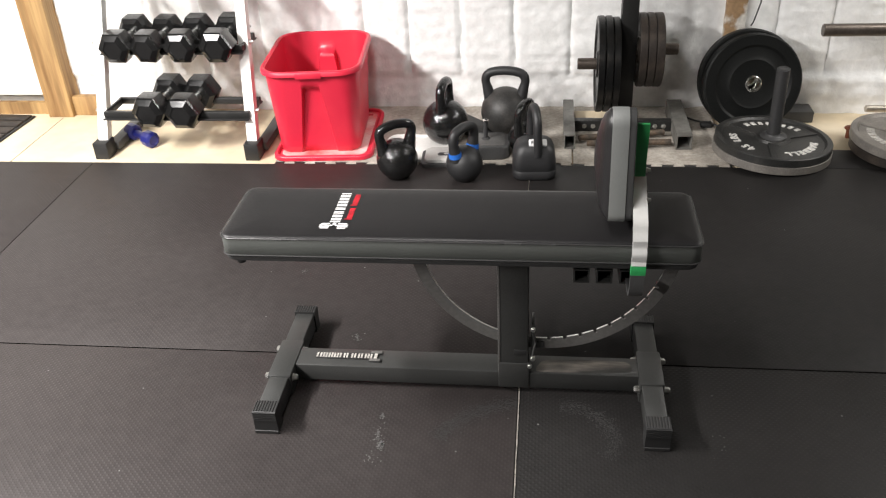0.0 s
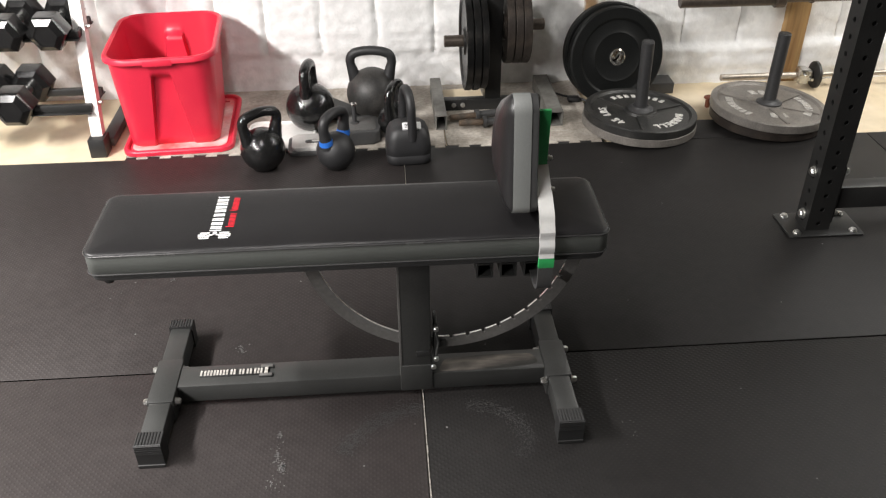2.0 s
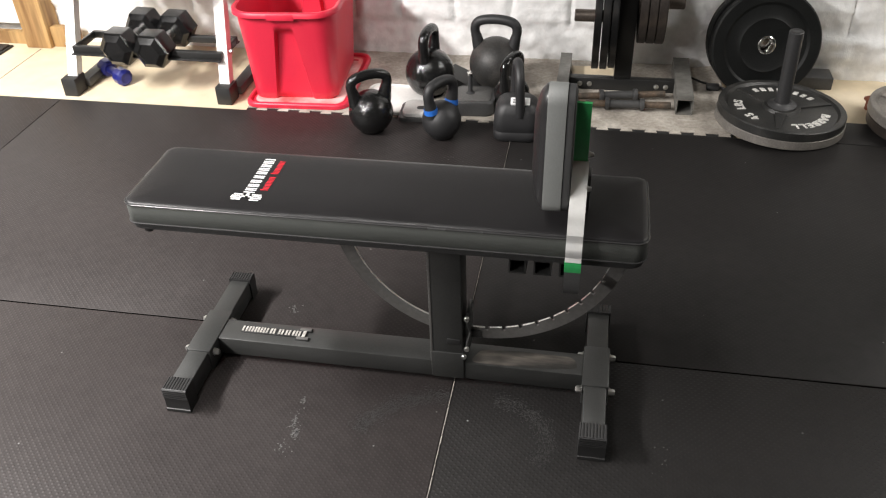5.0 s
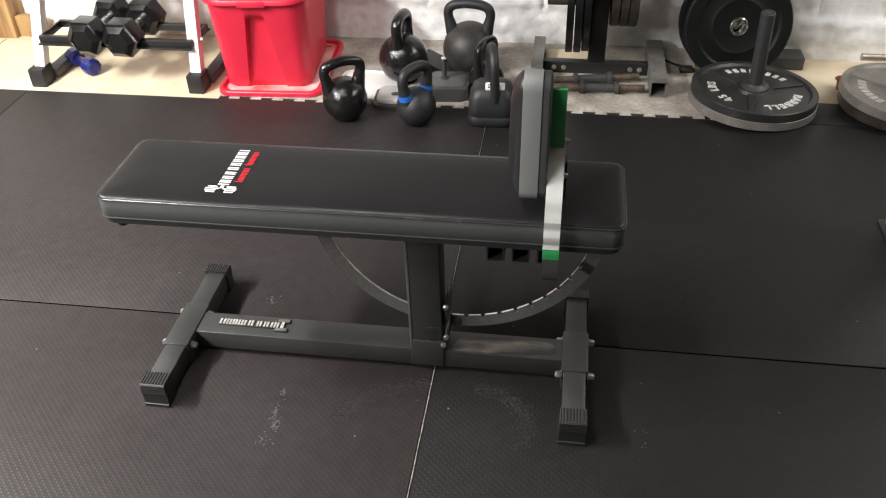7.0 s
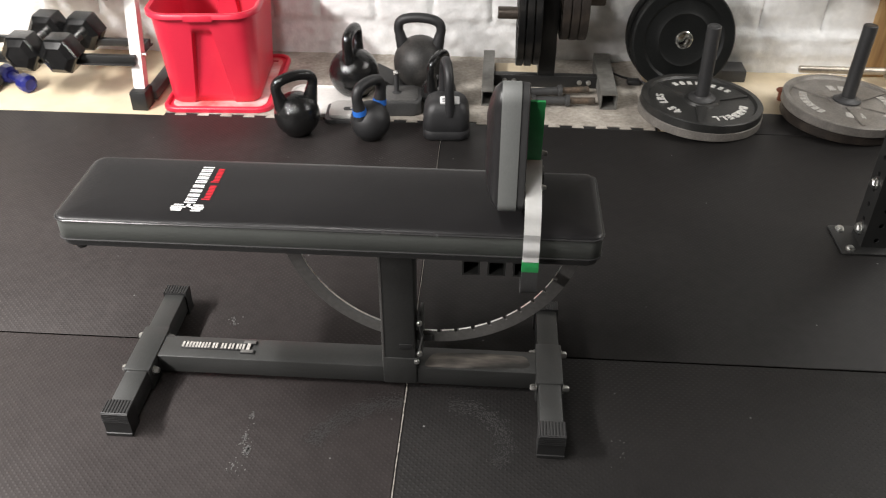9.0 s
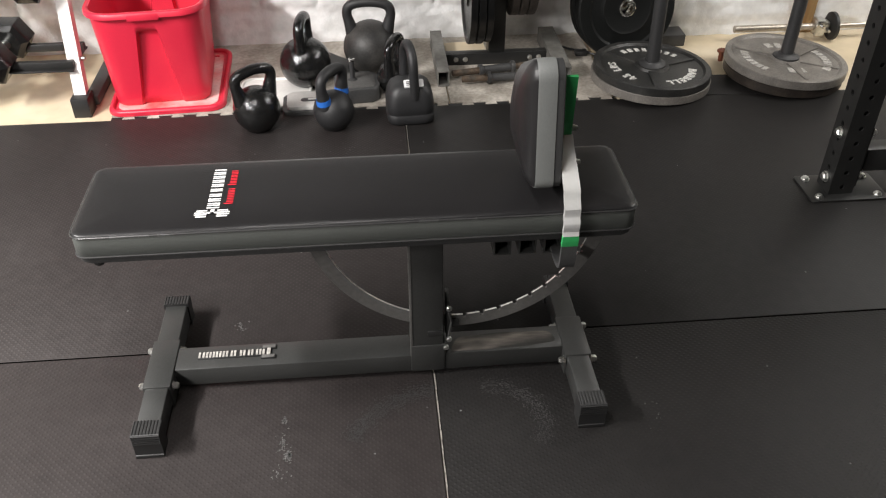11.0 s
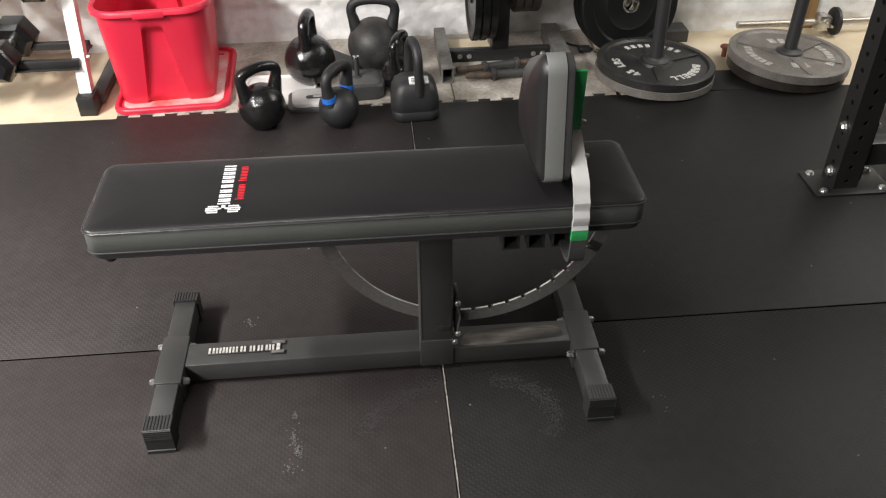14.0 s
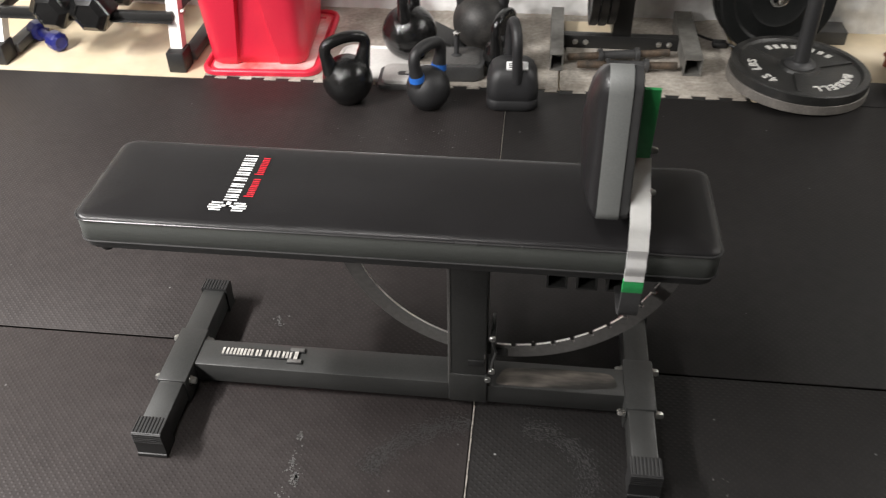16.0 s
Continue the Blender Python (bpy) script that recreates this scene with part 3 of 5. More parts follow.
PX0, PX1, PY0, PY1, PZ0, PZ1 = -0.704, 0.411, -0.209, 0.043, 0.455, 0.512
bm = pad_mesh(PX0, PY0, PX1, PY1, PZ0, PZ1, 0.026, 0.005)
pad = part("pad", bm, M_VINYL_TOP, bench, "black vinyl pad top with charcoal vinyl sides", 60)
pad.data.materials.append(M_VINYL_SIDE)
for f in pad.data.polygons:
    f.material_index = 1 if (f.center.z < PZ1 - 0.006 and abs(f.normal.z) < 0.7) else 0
for z, inset, r in ((PZ1 - 0.0045, -0.0008, 0.0022), (PZ0 + 0.006, -0.0005, 0.002)):
    bm = bmesh.new()
    tube(bm, [(x, y, z) for x, y in rounded_rect(PX0 + inset, PY0 + inset, PX1 - inset, PY1 - inset, 0.026, 6)], r, 8, True)
    part("piping", bm, M_PIPING if r > 0.0021 else M_BOARD, pad, "sewn piping along the pad edge")
bm = bmesh.new()
prism(bm, rounded_rect(PX0 + 0.004, PY0 + 0.004, PX1 - 0.004, PY1 - 0.004, 0.024), 0.012, Matrix.Translation((0, 0, PZ0 - 0.011)), 0.003)
part("pad_board", bm, M_BOARD, bench)
bm = bmesh.new()
box(bm, (-0.40, -0.122, 0.405), (0.33, -0.066, 0.4445), 0.003)
part("pad_rail", bm, M_PAINT, bench)
bm = bmesh.new()
lathe(bm, [(0, 0.429), (0.009, 0.429), (0.0125, 0.434), (0.0125, 0.4445), (0, 0.4445)], Matrix.Translation((-0.666, -0.186, 0)), 12)
part("rubber_bumper", bm, M_CAP, bench)

# printed marks on the pad, drawn as plain bars
zt = PZ1 + 0.0052


def print_bar(bm, lo, hi):
    box(bm, (*lo, zt), (*hi, zt + 0.0006))


bm = bmesh.new()
y = -0.142
for w in (0.012, 0.013, 0.014, 0.016, 0.015, 0.0125, 0.0125, 0.0125, 0.013):
    print_bar(bm, (-0.4490, y), (-0.4245, y + 0.0034))
    print_bar(bm, (-0.4490, y + w - 0.0034), (-0.4245, y + w))
    y += w + 0.0030
print_bar(bm, (-0.4520, -0.160), (-0.4215, -0.1555))
print_bar(bm, (-0.4400, -0.160), (-0.4325, -0.146))
for side in (-1, 1):
    for k in range(4):
        yy = -0.172 + 0.0068 * k
        reach = 0.036 - 0.0035 * abs(k - 1.5)
        x0, x1 = -0.4365 + side * 0.010, -0.4365 + side * reach
        print_bar(bm, (min(x0, x1), yy), (max(x0, x1), yy + 0.0036))
part("print", bm, M_WHITE_PRINT, pad, "white printed emblem as plain bars")
bm = bmesh.new()
y = -0.128
for k in range(11):
    w = 0.0085
    if k != 5:
        far = 0.004 if k in (0, 6) else 0.0
        print_bar(bm, (-0.4125 - far, y), (-0.3990, y + 0.0022))
        print_bar(bm, (-0.4125, y + 0.0060), (-0.3990, y + w))
    y += w + 0.0030
part("print", bm, M_RED_PRINT, pad, "red printed script as plain bars")

# raised emblem on the base beam
bm = bmesh.new()
zb = 0.067
box(bm, (-0.548, -0.102, zb - 0.002), (-0.384, -0.078, zb + 0.0035), 0.0015)
box(bm, (-0.402, -0.112, zb - 0.002), (-0.368, -0.100, zb + 0.0045), 0.0015)
box(bm, (-0.402, -0.080, zb - 0.002), (-0.368, -0.068, zb + 0.0045), 0.0015)
emblem = part("emblem", bm, M_CAP, bench, "raised dark emblem with pale bars")
x = -0.547
bars = [(-0.3890, -0.3810, -0.1010, -0.0790)]
for w in (0.014, 0.0125, 0.012, 0.0125, 0.0155, 0.0185, 0.0155, 0.0155, 0.0125):
    bars += [(x, x + 0.0048, -0.0995, -0.0815), (x + w - 0.0048, x + w, -0.0995, -0.0815)]
    x += w + 0.0030
for x0, x1, y0, y1 in bars:
    bm = bmesh.new()
    box(bm, (x0, y0, zb + 0.003), (x1, y1, zb + 0.0048))
    part("emblem_bar", bm, M_LETTER_WORN, emblem, "pale raised bar")
for y0 in (-0.1105, -0.0785):
    bm = bmesh.new()
    box(bm, (-0.4000, y0, zb + 0.003), (-0.3700, y0 + 0.0090, zb + 0.0058), 0.0008)
    part("emblem_cap", bm, M_ARC, emblem, "dull grey raised cap")

# beam top rubbed where the seat slides
M_RUBBED = material("rubbed_steel_streaks", (0.03, 0.029, 0.027), 0.38, 0.2, 0.3, 90, 26, 0.1, second=(0.13, 0.115, 0.1), blot_lo=0.46, blot_hi=0.66, stretch=(0.22, 1.0, 1.0))
bm = bmesh.new()
prism(bm, rounded_poly([(0.040, -0.124), (0.12, -0.126), (0.22, -0.122), (0.298, -0.112), (0.285, -0.074), (0.16, -0.070), (0.06, -0.078)], 0.016), 0.0005, Matrix.Translation((0, 0, 0.0668)))
part("wear_patch", bm, M_RUBBED, bench, "streaky rubbed steel patch")

# toothed half-ring that sets the seat angle
AC, AR0, AR1 = (0.0595, 0.4556), 0.302, 0.334
outer, inner = [], []
for k in range(61):
    a = radians(182 + 176 * k / 60)
    outer.append((AC[0] + AR1 * math.cos(a), AC[1] + AR1 * math.sin(a)))
deg = 358.0
while deg >= 182:
    if 272 < deg <= 341:
        for dd, rr in ((0, AR0), (5.7, AR0), (5.85, AR0 + 0.009), (7.25, AR0 + 0.009), (7.4, AR0)):
            a = radians(deg - dd)
            inner.append((AC[0] + rr * math.cos(a), AC[1] + rr * math.sin(a)))
        deg -= 7.6
    else:
        a = radians(deg)
        inner.append((AC[0] + AR0 * math.cos(a), AC[1] + AR0 * math.sin(a)))
        deg -= 2.5
bm = bmesh.new()
prism(bm, outer + inner, 0.006, Matrix(((1, 0, 0, 0), (0, 0, -1, -0.089), (0, 1, 0, 0), (0, 0, 0, 1))))
ring = part("adjustment_ring", bm, M_ARC, bench, "dark grey toothed steel half ring", 30)


# pale strips on the ring's inner edge: rubbed steel, its glint painted in
def ring_edge(a0, a1, name="bare_edge"):
    pts_in, pts_out = [], []
    for k in range(9):
        a = radians(a0 + (a1 - a0) * k / 8)
        pts_in.append((AC[0] + (AR0 - 0.0006) * math.cos(a), AC[1] + (AR0 - 0.0006) * math.sin(a)))
        pts_out.append((AC[0] + (AR0 + 0.0006) * math.cos(a), AC[1] + (AR0 + 0.0006) * math.sin(a)))
    bm = bmesh.new()
    prism(bm, pts_out + pts_in[::-1], 0.0042, Matrix(((1, 0, 0, 0), (0, 0, -1, -0.0908), (0, 1, 0, 0), (0, 0, 0, 1))))
    return part(name, bm, M_STEEL_EDGE, ring, "rubbed steel edge with a painted-in glint")


deg = 341.0
while deg > 272:
    ring_edge(deg - 0.2, deg - 5.6)
    deg -= 7.6
for k in range(6):
    ring_edge(190 + 11 * k, 201 + 11 * k)

# latch between the upright and the ring
latch = bmesh.new()
box(latch, (0.032, -0.118, 0.10), (0.040, -0.066, 0.215), 0.002)
box(latch, (0.036, -0.10, 0.125), (0.064, -0.085, 0.145), 0.002)
tube(latch, [(0.036, -0.14, 0.215), (0.038, -0.135, 0.19), (0.043, -0.128, 0.165), (0.037, -0.137, 0.14), (0.035, -0.14, 0.115)], 0.003, 8)
latch_ob = part("latch", latch, M_PAINT, bench)
for p in ((0.036, -0.134, 0.212), (0.036, -0.140, 0.125), (0.029, -0.1405, 0.100)):
    bm = bmesh.new()
    rod(bm, p, (p[0], p[1] - 0.008, p[2]), 0.0065, seg=12, bevel=0.0015)
    part("pin", bm, M_ZINC, latch_ob, "bright zinc pin")
bm = bmesh.new()
box(bm, (-0.012, -0.1365, 0.128), (0.020, -0.1325, 0.144), 0.001)
part("plate_slot", bm, M_CAP, bench)
# thin paler strip drawn as the highlight on the upright's left edge
bm = bmesh.new()
box(bm, (-0.053, -0.1345, 0.0672), (-0.047, -0.13, 0.44), 0.001)
part("weld_edge", bm, M_ARC, bench)

# accessory sockets under the pad
for x0 in (0.130, 0.184, 0.238):
    bm = bmesh.new()
    hollow(bm, (x0, -0.145, 0.362), (x0 + 0.038, 0.0, 0.4), 0.0035, 1)
    box(bm, (x0, -0.01, 0.362), (x0 + 0.038, 0.0, 0.4))
    box(bm, (x0 + 0.012, -0.12, 0.4), (x0 + 0.026, -0.02, 0.446))
    part("socket", bm, M_PAINT, bench, "open square steel socket")

# seat cushion standing on its edge
SEAT = rounded_poly([(-0.198, 0.562), (-0.160, 0.788), (-0.130, 0.808), (0.030, 0.722), (0.055, 0.62), (0.02, 0.545), (-0.165, 0.546)], 0.035, 6)


def seat_ring(bm, inset, x):
    cy, cz = -0.068, 0.675
    out = []
    for y, z in SEAT:
        d = Vector((y - cy, z - cz))
        d *= max(0.05, 1 - inset / d.length)
        out.append(bm.verts.new((x, cy + d.x, cz + d.y)))
    return out


def seat_shell(levels):
    bm = bmesh.new()
    rings = [seat_ring(bm, i, x) for i, x in levels]
    for p, q in zip(rings, rings[1:]):
        for k in range(len(p)):
            bm.faces.new((p[k], p[(k + 1) % len(p)], q[(k + 1) % len(p)], q[k]))
    bm.faces.new(rings[0])
    bm.faces.new(rings[-1])
    return bm


seat = part("seat_cushion", seat_shell([(0.0, 0.234), (0.0, 0.200), (0.001, 0.198)]), M_VINYL_GREY, bench, "upright seat cushion with grey vinyl edge and black face")
part("face", seat_shell([(0.001, 0.200), (0.004, 0.194), (0.02, 0.184), (0.05, 0.176), (0.09, 0.171)]), M_VINYL_TOP, seat, "domed black vinyl face", 60)
part("backing", seat_shell([(0.004, 0.234), (0.002, 0.236), (0.002, 0.248), (0.006, 0.250)]), M_BOARD, seat, "black backing board")
bm = bmesh.new()
box(bm, (0.225, -0.115, 0.445), (0.29, -0.075, 0.60), 0.003)
part("seat_post", bm, M_PAINT, bench)

# bent flat arm that wraps round the pad


def ribbon(path, x0, x1, thick):
    """A flat strap whose side view is a path of (y, z)."""
    left, right = [], []
    for i, (y, z) in enumerate(path):
        a, b = path[max(0, i - 1)], path[min(len(path) - 1, i + 1)]
        d = Vector((b[0] - a[0], b[1] - a[1])).normalized()
        nrm = Vector((-d.y, d.x)) * thick / 2
        left.append((y + nrm.x, z + nrm.y))
        right.append((y - nrm.x, z - nrm.y))
    bm = bmesh.new()
    prism(bm, left + right[::-1], x1 - x0, Matrix(((0, 0, 1, x0), (1, 0, 0, 0), (0, 1, 0, 0), (0, 0, 0, 1))))
    return bm


def bend(points, n=5):
    """Catmull-Rom points through a few (y, z) pairs."""
    out = []
    p = [points[0], *points, points[-1]]
    for i in range(1, len(p) - 2):
        for k in range(n):
            t = k / n
            out.append(tuple(0.5 * ((2 * p[i][c]) + (-p[i - 1][c] + p[i + 1][c]) * t + (2 * p[i - 1][c] - 5 * p[i][c] + 4 * p[i + 1][c] - p[i + 2][c]) * t * t + (-p[i - 1][c] + 3 * p[i][c] - 3 * p[i + 1][c] + p[i + 2][c]) * t ** 3) for c in (0, 1)))
    out.append(points[-1])
    return out


STRAP = bend([(-0.115, 0.632), (-0.150, 0.607), (-0.192, 0.586), (-0.224, 0.556), (-0.239, 0.515), (-0.242, 0.476)], 6)
STRAP = [(y - 0.0026 * math.sin(z * 2 * math.pi / 0.033) * (1 if i > 3 else 0), z) for i, (y, z) in enumerate(STRAP)]
arm = part("arm", ribbon(STRAP, 0.251, 0.283, 0.008), M_STRAP, bench, "bright plated bent steel strap with green ends", 30)
part("green_plate", ribbon([(-0.127, 0.766), (-0.121, 0.70), (-0.1145, 0.631)], 0.2515, 0.2800, 0.007), M_GREEN, arm, "green strap end")
# short green band between the plated strap and its dark tip
part("green_plate", ribbon(bend([(-0.242, 0.476), (-0.242, 0.464), (-0.240, 0.452)]), 0.2505, 0.2835, 0.0082), M_GREEN, arm, "green strap end")
part("strap_tip", ribbon(bend([(-0.240, 0.452), (-0.238, 0.415), (-0.230, 0.393), (-0.205, 0.380), (-0.15, 0.378)]), 0.251, 0.283, 0.008), M_DARKPLASTIC, arm, "dark steel strap tip")
bolt(bench, (0.2832, -0.165, 0.600), (1, 0, 0), 0.005, 0.008)
bolt(bench, (0.2832, -0.118, 0.650), (1, 0, 0), 0.005, 0.008)

# ---- kettlebells ----


def kettlebell(label, x, y, z, r, h, spread, hr, turn, mat, hmat=None, band=None, lean=(0, 0), flat=0.35):
    """Ball with a flat foot, and a looped handle. h: total height, spread: half the handle's width."""
    kb = thing("kettlebell", label, "kettlebell", pose(x, y, z, lean[0], lean[1], turn), "kettlebells on the floor")
    bm = bmesh.new()
    cz = r * 0.93
    prof = [(0, 0), (r * 0.50, 0), (r * 0.56, 0.003)]
    for k in range(4, 25):
        a = -math.pi / 2 + math.pi * k / 24
        if cz + r * math.sin(a) > 0.006 and r * math.cos(a) > 1e-4:
            prof.append((r * math.cos(a), cz + r * math.sin(a)))
    prof.append((0, cz + r))
    lathe(bm, prof, None, 40)
    part("body", bm, mat, kb)
    top = h - hr
    zs = cz + r * 0.60
    pts = [(-spread * 0.78, 0, zs - 0.01), (-spread * 0.90, 0, zs + (top - zs) * 0.3), (-spread, 0, zs + (top - zs) * 0.62), (-spread * 0.90, 0, zs + (top - zs) * 0.85), (-spread * 0.58, 0, top - hr * 0.22), (0, 0, top + 0.001)]
    pts = pts + [(-px, py, pz) for px, py, pz in pts[-2::-1]]
    path = []
    for i in range(len(pts) - 1):
        p0, p1, p2, p3 = (Vector(pts[max(0, min(len(pts) - 1, i + o))]) for o in (-1, 0, 1, 2))
        for k in range(5):
            t = k / 5
            path.append(0.5 * (2 * p1 + (p2 - p0) * t + (2 * p0 - 5 * p1 + 4 * p2 - p3) * t * t + (3 * p1 - p0 - 3 * p2 + p3) * t ** 3))
    path.append(Vector(pts[-1]))
    n = len(path) - 1
    radii = [hr * (1 + 0.45 * max(0, 1 - min(i, n - i) / (n * 0.16))) for i in range(n + 1)]
    bm = bmesh.new()
    tube(bm, path, hr, 16, False, radii)
    part("handle", bm, hmat or mat, kb)
    if band:
        for side in (0, 1):
            sub = path[2:5] if not side else path[n - 4:n - 1]
            rad = radii[2:5] if not side else radii[n - 4:n - 1]
            bm = bmesh.new()
            tube(bm, sub, hr, 16, False, [q + 0.0012 for q in rad])
            part("band", bm, band, kb, "bright blue colour band")
    return kb


kettlebell("gloss black enamelled kettlebell on the mat edge", -0.512, 1.118, 0, 0.081, 0.238, 0.068, 0.0188, 34, M_GLOSS)
kettlebell("large gloss black kettlebell turned edge-on, chipped enamel", -0.357, 1.455, -0.004, 0.096, 0.280, 0.060, 0.0195, 80, M_GLOSS)
kettlebell("matte black kettlebell with blue bands on the handle", -0.248, 1.102, 0, 0.071, 0.232, 0.060, 0.0185, 54, M_MATTE_IRON, None, M_BLUE_BAND)
kettlebell("big worn grey-black kettlebell on the foam tiles", -0.110, 1.555, -0.004, 0.104, 0.294, 0.083, 0.0185, -4, M_IRON_WORN, M_MATTE_IRON)
kettlebell("gloss black kettlebell behind the square one, handle edge-on", -0.024, 1.36, -0.004, 0.068, 0.225, 0.058, 0.0165, 66, M_GLOSS)

# square adjustable kettlebell
sq = thing("kettlebell", "square-bodied black kettlebell with tall handle and white sticker", "kettlebell", pose(0.018, 1.155, 0, 0, 0, 3), "kettlebells on the floor")
bm = bmesh.new()
rings = []
for w, z in ((0.074, 0.0), (0.081, 0.005), (0.083, 0.02), (0.083, 0.036), (0.0815, 0.038), (0.0815, 0.041), (0.083, 0.043), (0.082, 0.075), (0.078, 0.105), (0.068, 0.128), (0.052, 0.142), (0.03, 0.148), (0.008, 0.149)):
    rings.append([bm.verts.new((px, py, z)) for px, py in rounded_rect(-w, -w * 0.86, w, w * 0.86, w * 0.45, 5)])
for p, q in zip(rings, rings[1:]):
    for k in range(len(p)):
        bm.faces.new((p[k], p[(k + 1) % len(p)], q[(k + 1) % len(p)], q[k]))
bm.faces.new(rings[0])
bm.faces.new(rings[-1])
part("body", bm, M_MATTE_IRON, sq, angle=50)
bm = bmesh.new()
loop = []
for k in range(25):
    a = math.pi * k / 24
    loop.append((0.010 * math.cos(a), -0.060 * math.cos(a), 0.200 + 0.072 * math.sin(a)))
loop = [(0.012, -0.058, 0.10), (0.012, -0.060, 0.16)] + loop + [(-0.012, 0.060, 0.16), (-0.012, 0.058, 0.10)]
tube(bm, loop, 0.0165, 16)
part("handle", bm, M_MATTE_IRON, sq)
bm = bmesh.new()
prism(bm, rounded_rect(-0.034, -0.016, 0.034, 0.016, 0.004), 0.006, pose(0.012, -0.036, 0.1430, 22, 0, 0), 0.0005)
sticker = part("sticker", bm, M_LABEL, sq, "white sticker with grey print bars")
bm = bmesh.new()
for k in range(3):
    prism(bm, rounded_rect(-0.026, -0.010 + 0.007 * k, -0.008 + 0.004 * k, -0.006 + 0.007 * k, 0.001, 2), 0.0005, pose(0.012, -0.036, 0.1430, 22, 0, 0) @ Matrix.Translation((0, 0, 0.006)))
part("print_bars", bm, M_DARKPLASTIC, sticker)

# flat case and block weight with loading pin
case = thing("weight_case", "flat grey plastic case with a slotted handle, on foam tile", "case", pose(-0.330, 1.262, -0.004, 0, 0, 2))
bm = bmesh.new()
prism(bm, rounded_rect(-0.107, -0.064, 0.107, 0.08, 0.024), 0.018, None, 0.004)
part("base", bm, M_DARKPLASTIC, case)
bm = bmesh.new()
prism(bm, rounded_rect(-0.092, -0.052, 0.092, 0.068, 0.02), 0.015, Matrix.Translation((0, 0, 0.017)), 0.005)
part("lid", bm, M_CASE, case)
bm = bmesh.new()
prism(bm, rounded_rect(-0.042, -0.013, 0.042, 0.013, 0.012), 0.002, Matrix.Translation((0.0, 0.0, 0.0315)), 0.0006)
rim_h = part("handle", bm, M_DARKPLASTIC, case)
bm = bmesh.new()
prism(bm, rounded_rect(-0.016, -0.005, 0.016, 0.005, 0.004), 0.003, Matrix.Translation((0.0, 0.0, 0.0335)), 0.0008)
part("grip", bm, M_CASE, rim_h)

block = thing("block_weight", "rounded black block weight with an upright steel loading pin", "weight", pose(-0.168, 1.352, -0.004, 0, 0, 4))
bm = bmesh.new()
prism(bm, rounded_rect(-0.082, -0.075, 0.082, 0.075, 0.03), 0.055, None, 0.008, 3)
part("body", bm, M_DARKPLASTIC, block)
bm = bmesh.new()
prism(bm, rounded_rect(-0.066, -0.060, 0.066, 0.060, 0.022), 0.004, Matrix.Translation((0, 0, 0.0535)), 0.0015)
part("top_panel", bm, M_HEX_TOP, block, "paler recessed top panel")
bm = bmesh.new()
lathe(bm, [(0, 0.05), (0.03, 0.05), (0.012, 0.062), (0.009, 0.064), (0.009, 0.133), (0, 0.133)], Matrix.Translation((-0.014, 0.01, 0)), 16)
pin = part("pin", bm, M_PIN, block)
bm = bmesh.new()
lathe(bm, [(0, 0.132), (0.0115, 0.132), (0.0115, 0.139), (0, 0.1405)], Matrix.Translation((-0.014, 0.01, 0)), 16)
part("cap", bm, M_CHROME, pin, "shiny pin head")
white_lid = thing("bin_lid", "flat white plastic lid with rounded corners on the foam tiles", "lid", pose(-0.475, 1.375, -0.004, 0, 0, -3))
bm = bmesh.new()
prism(bm, rounded_rect(-0.135, -0.12, 0.135, 0.12, 0.045), 0.007, None, 0.002)
part("panel", bm, M_WHITE_STEEL, white_lid)
bm = bmesh.new()
tube(bm, [(px, py, 0.008) for px, py in rounded_rect(-0.131, -0.116, 0.131, 0.116, 0.043)], 0.006, 8, True)
part("rim", bm, M_WHITE_STEEL, white_lid)
wedge = thing("wedge", "dark flat rubber wedge leaning behind the block weight", "wedge", pose(-0.215, 1.55, -0.004, 0, 0, -18))
bm = bmesh.new()
prism(bm, [(-0.09, 0), (0.05, 0), (0.05, 0.012), (-0.09, 0.055)], 0.10, pose(0, 0.05, 0, 90, 0, 0), 0.003)
part("body", bm, M_DARKPLASTIC, wedge)

# ---- red storage bin and its lid ----
lid = thing("bin_lid", "red plastic storage lid lying under the bin, dusty centre", "lid", pose(-0.866, 1.50, -0.004, 0, 0, 3))
bm = bmesh.new()
outer_r, inner_r = rounded_rect(-0.207, -0.245, 0.207, 0.265, 0.05), rounded_rect(-0.178, -0.215, 0.178, 0.235, 0.04)
prism(bm, outer_r, 0.010, None, 0.003)
part("panel", bm, M_RED, lid)
bm = bmesh.new()
tube(bm, [(px, py, 0.011) for px, py in rounded_rect(-0.198, -0.236, 0.198, 0.256, 0.046)], 0.0105, 10, True)
part("rim", bm, M_RED, lid)
bm = bmesh.new()
prism(bm, inner_r, 0.003, Matrix.Translation((0, 0, 0.009)), 0.001)
part("centre_panel", bm, material("dusty_pink_red", (0.66, 0.1, 0.1), 0.6, 0, 0.1, 60, 7, 0.1, second=(0.75, 0.5, 0.48), blot_lo=0.35, blot_hi=0.62), lid, "dust-paled recessed centre")
for px in (-0.12, 0.0, 0.12):
    bm = bmesh.new()
    tube(bm, [(px - 0.04, 0.2, 0.012), (px + 0.04, 0.2, 0.012)], 0.005, 8)
    part("ridge", bm, M_RED, lid)

storage = thing("storage_bin", "empty bright red plastic storage bin standing on its lid", "storage bin", pose(-0.886, 1.512, 0.008, 0, 0, 4.5))
B0, B1, BH = (0.166, 0.198), (0.190, 0.250), 0.369


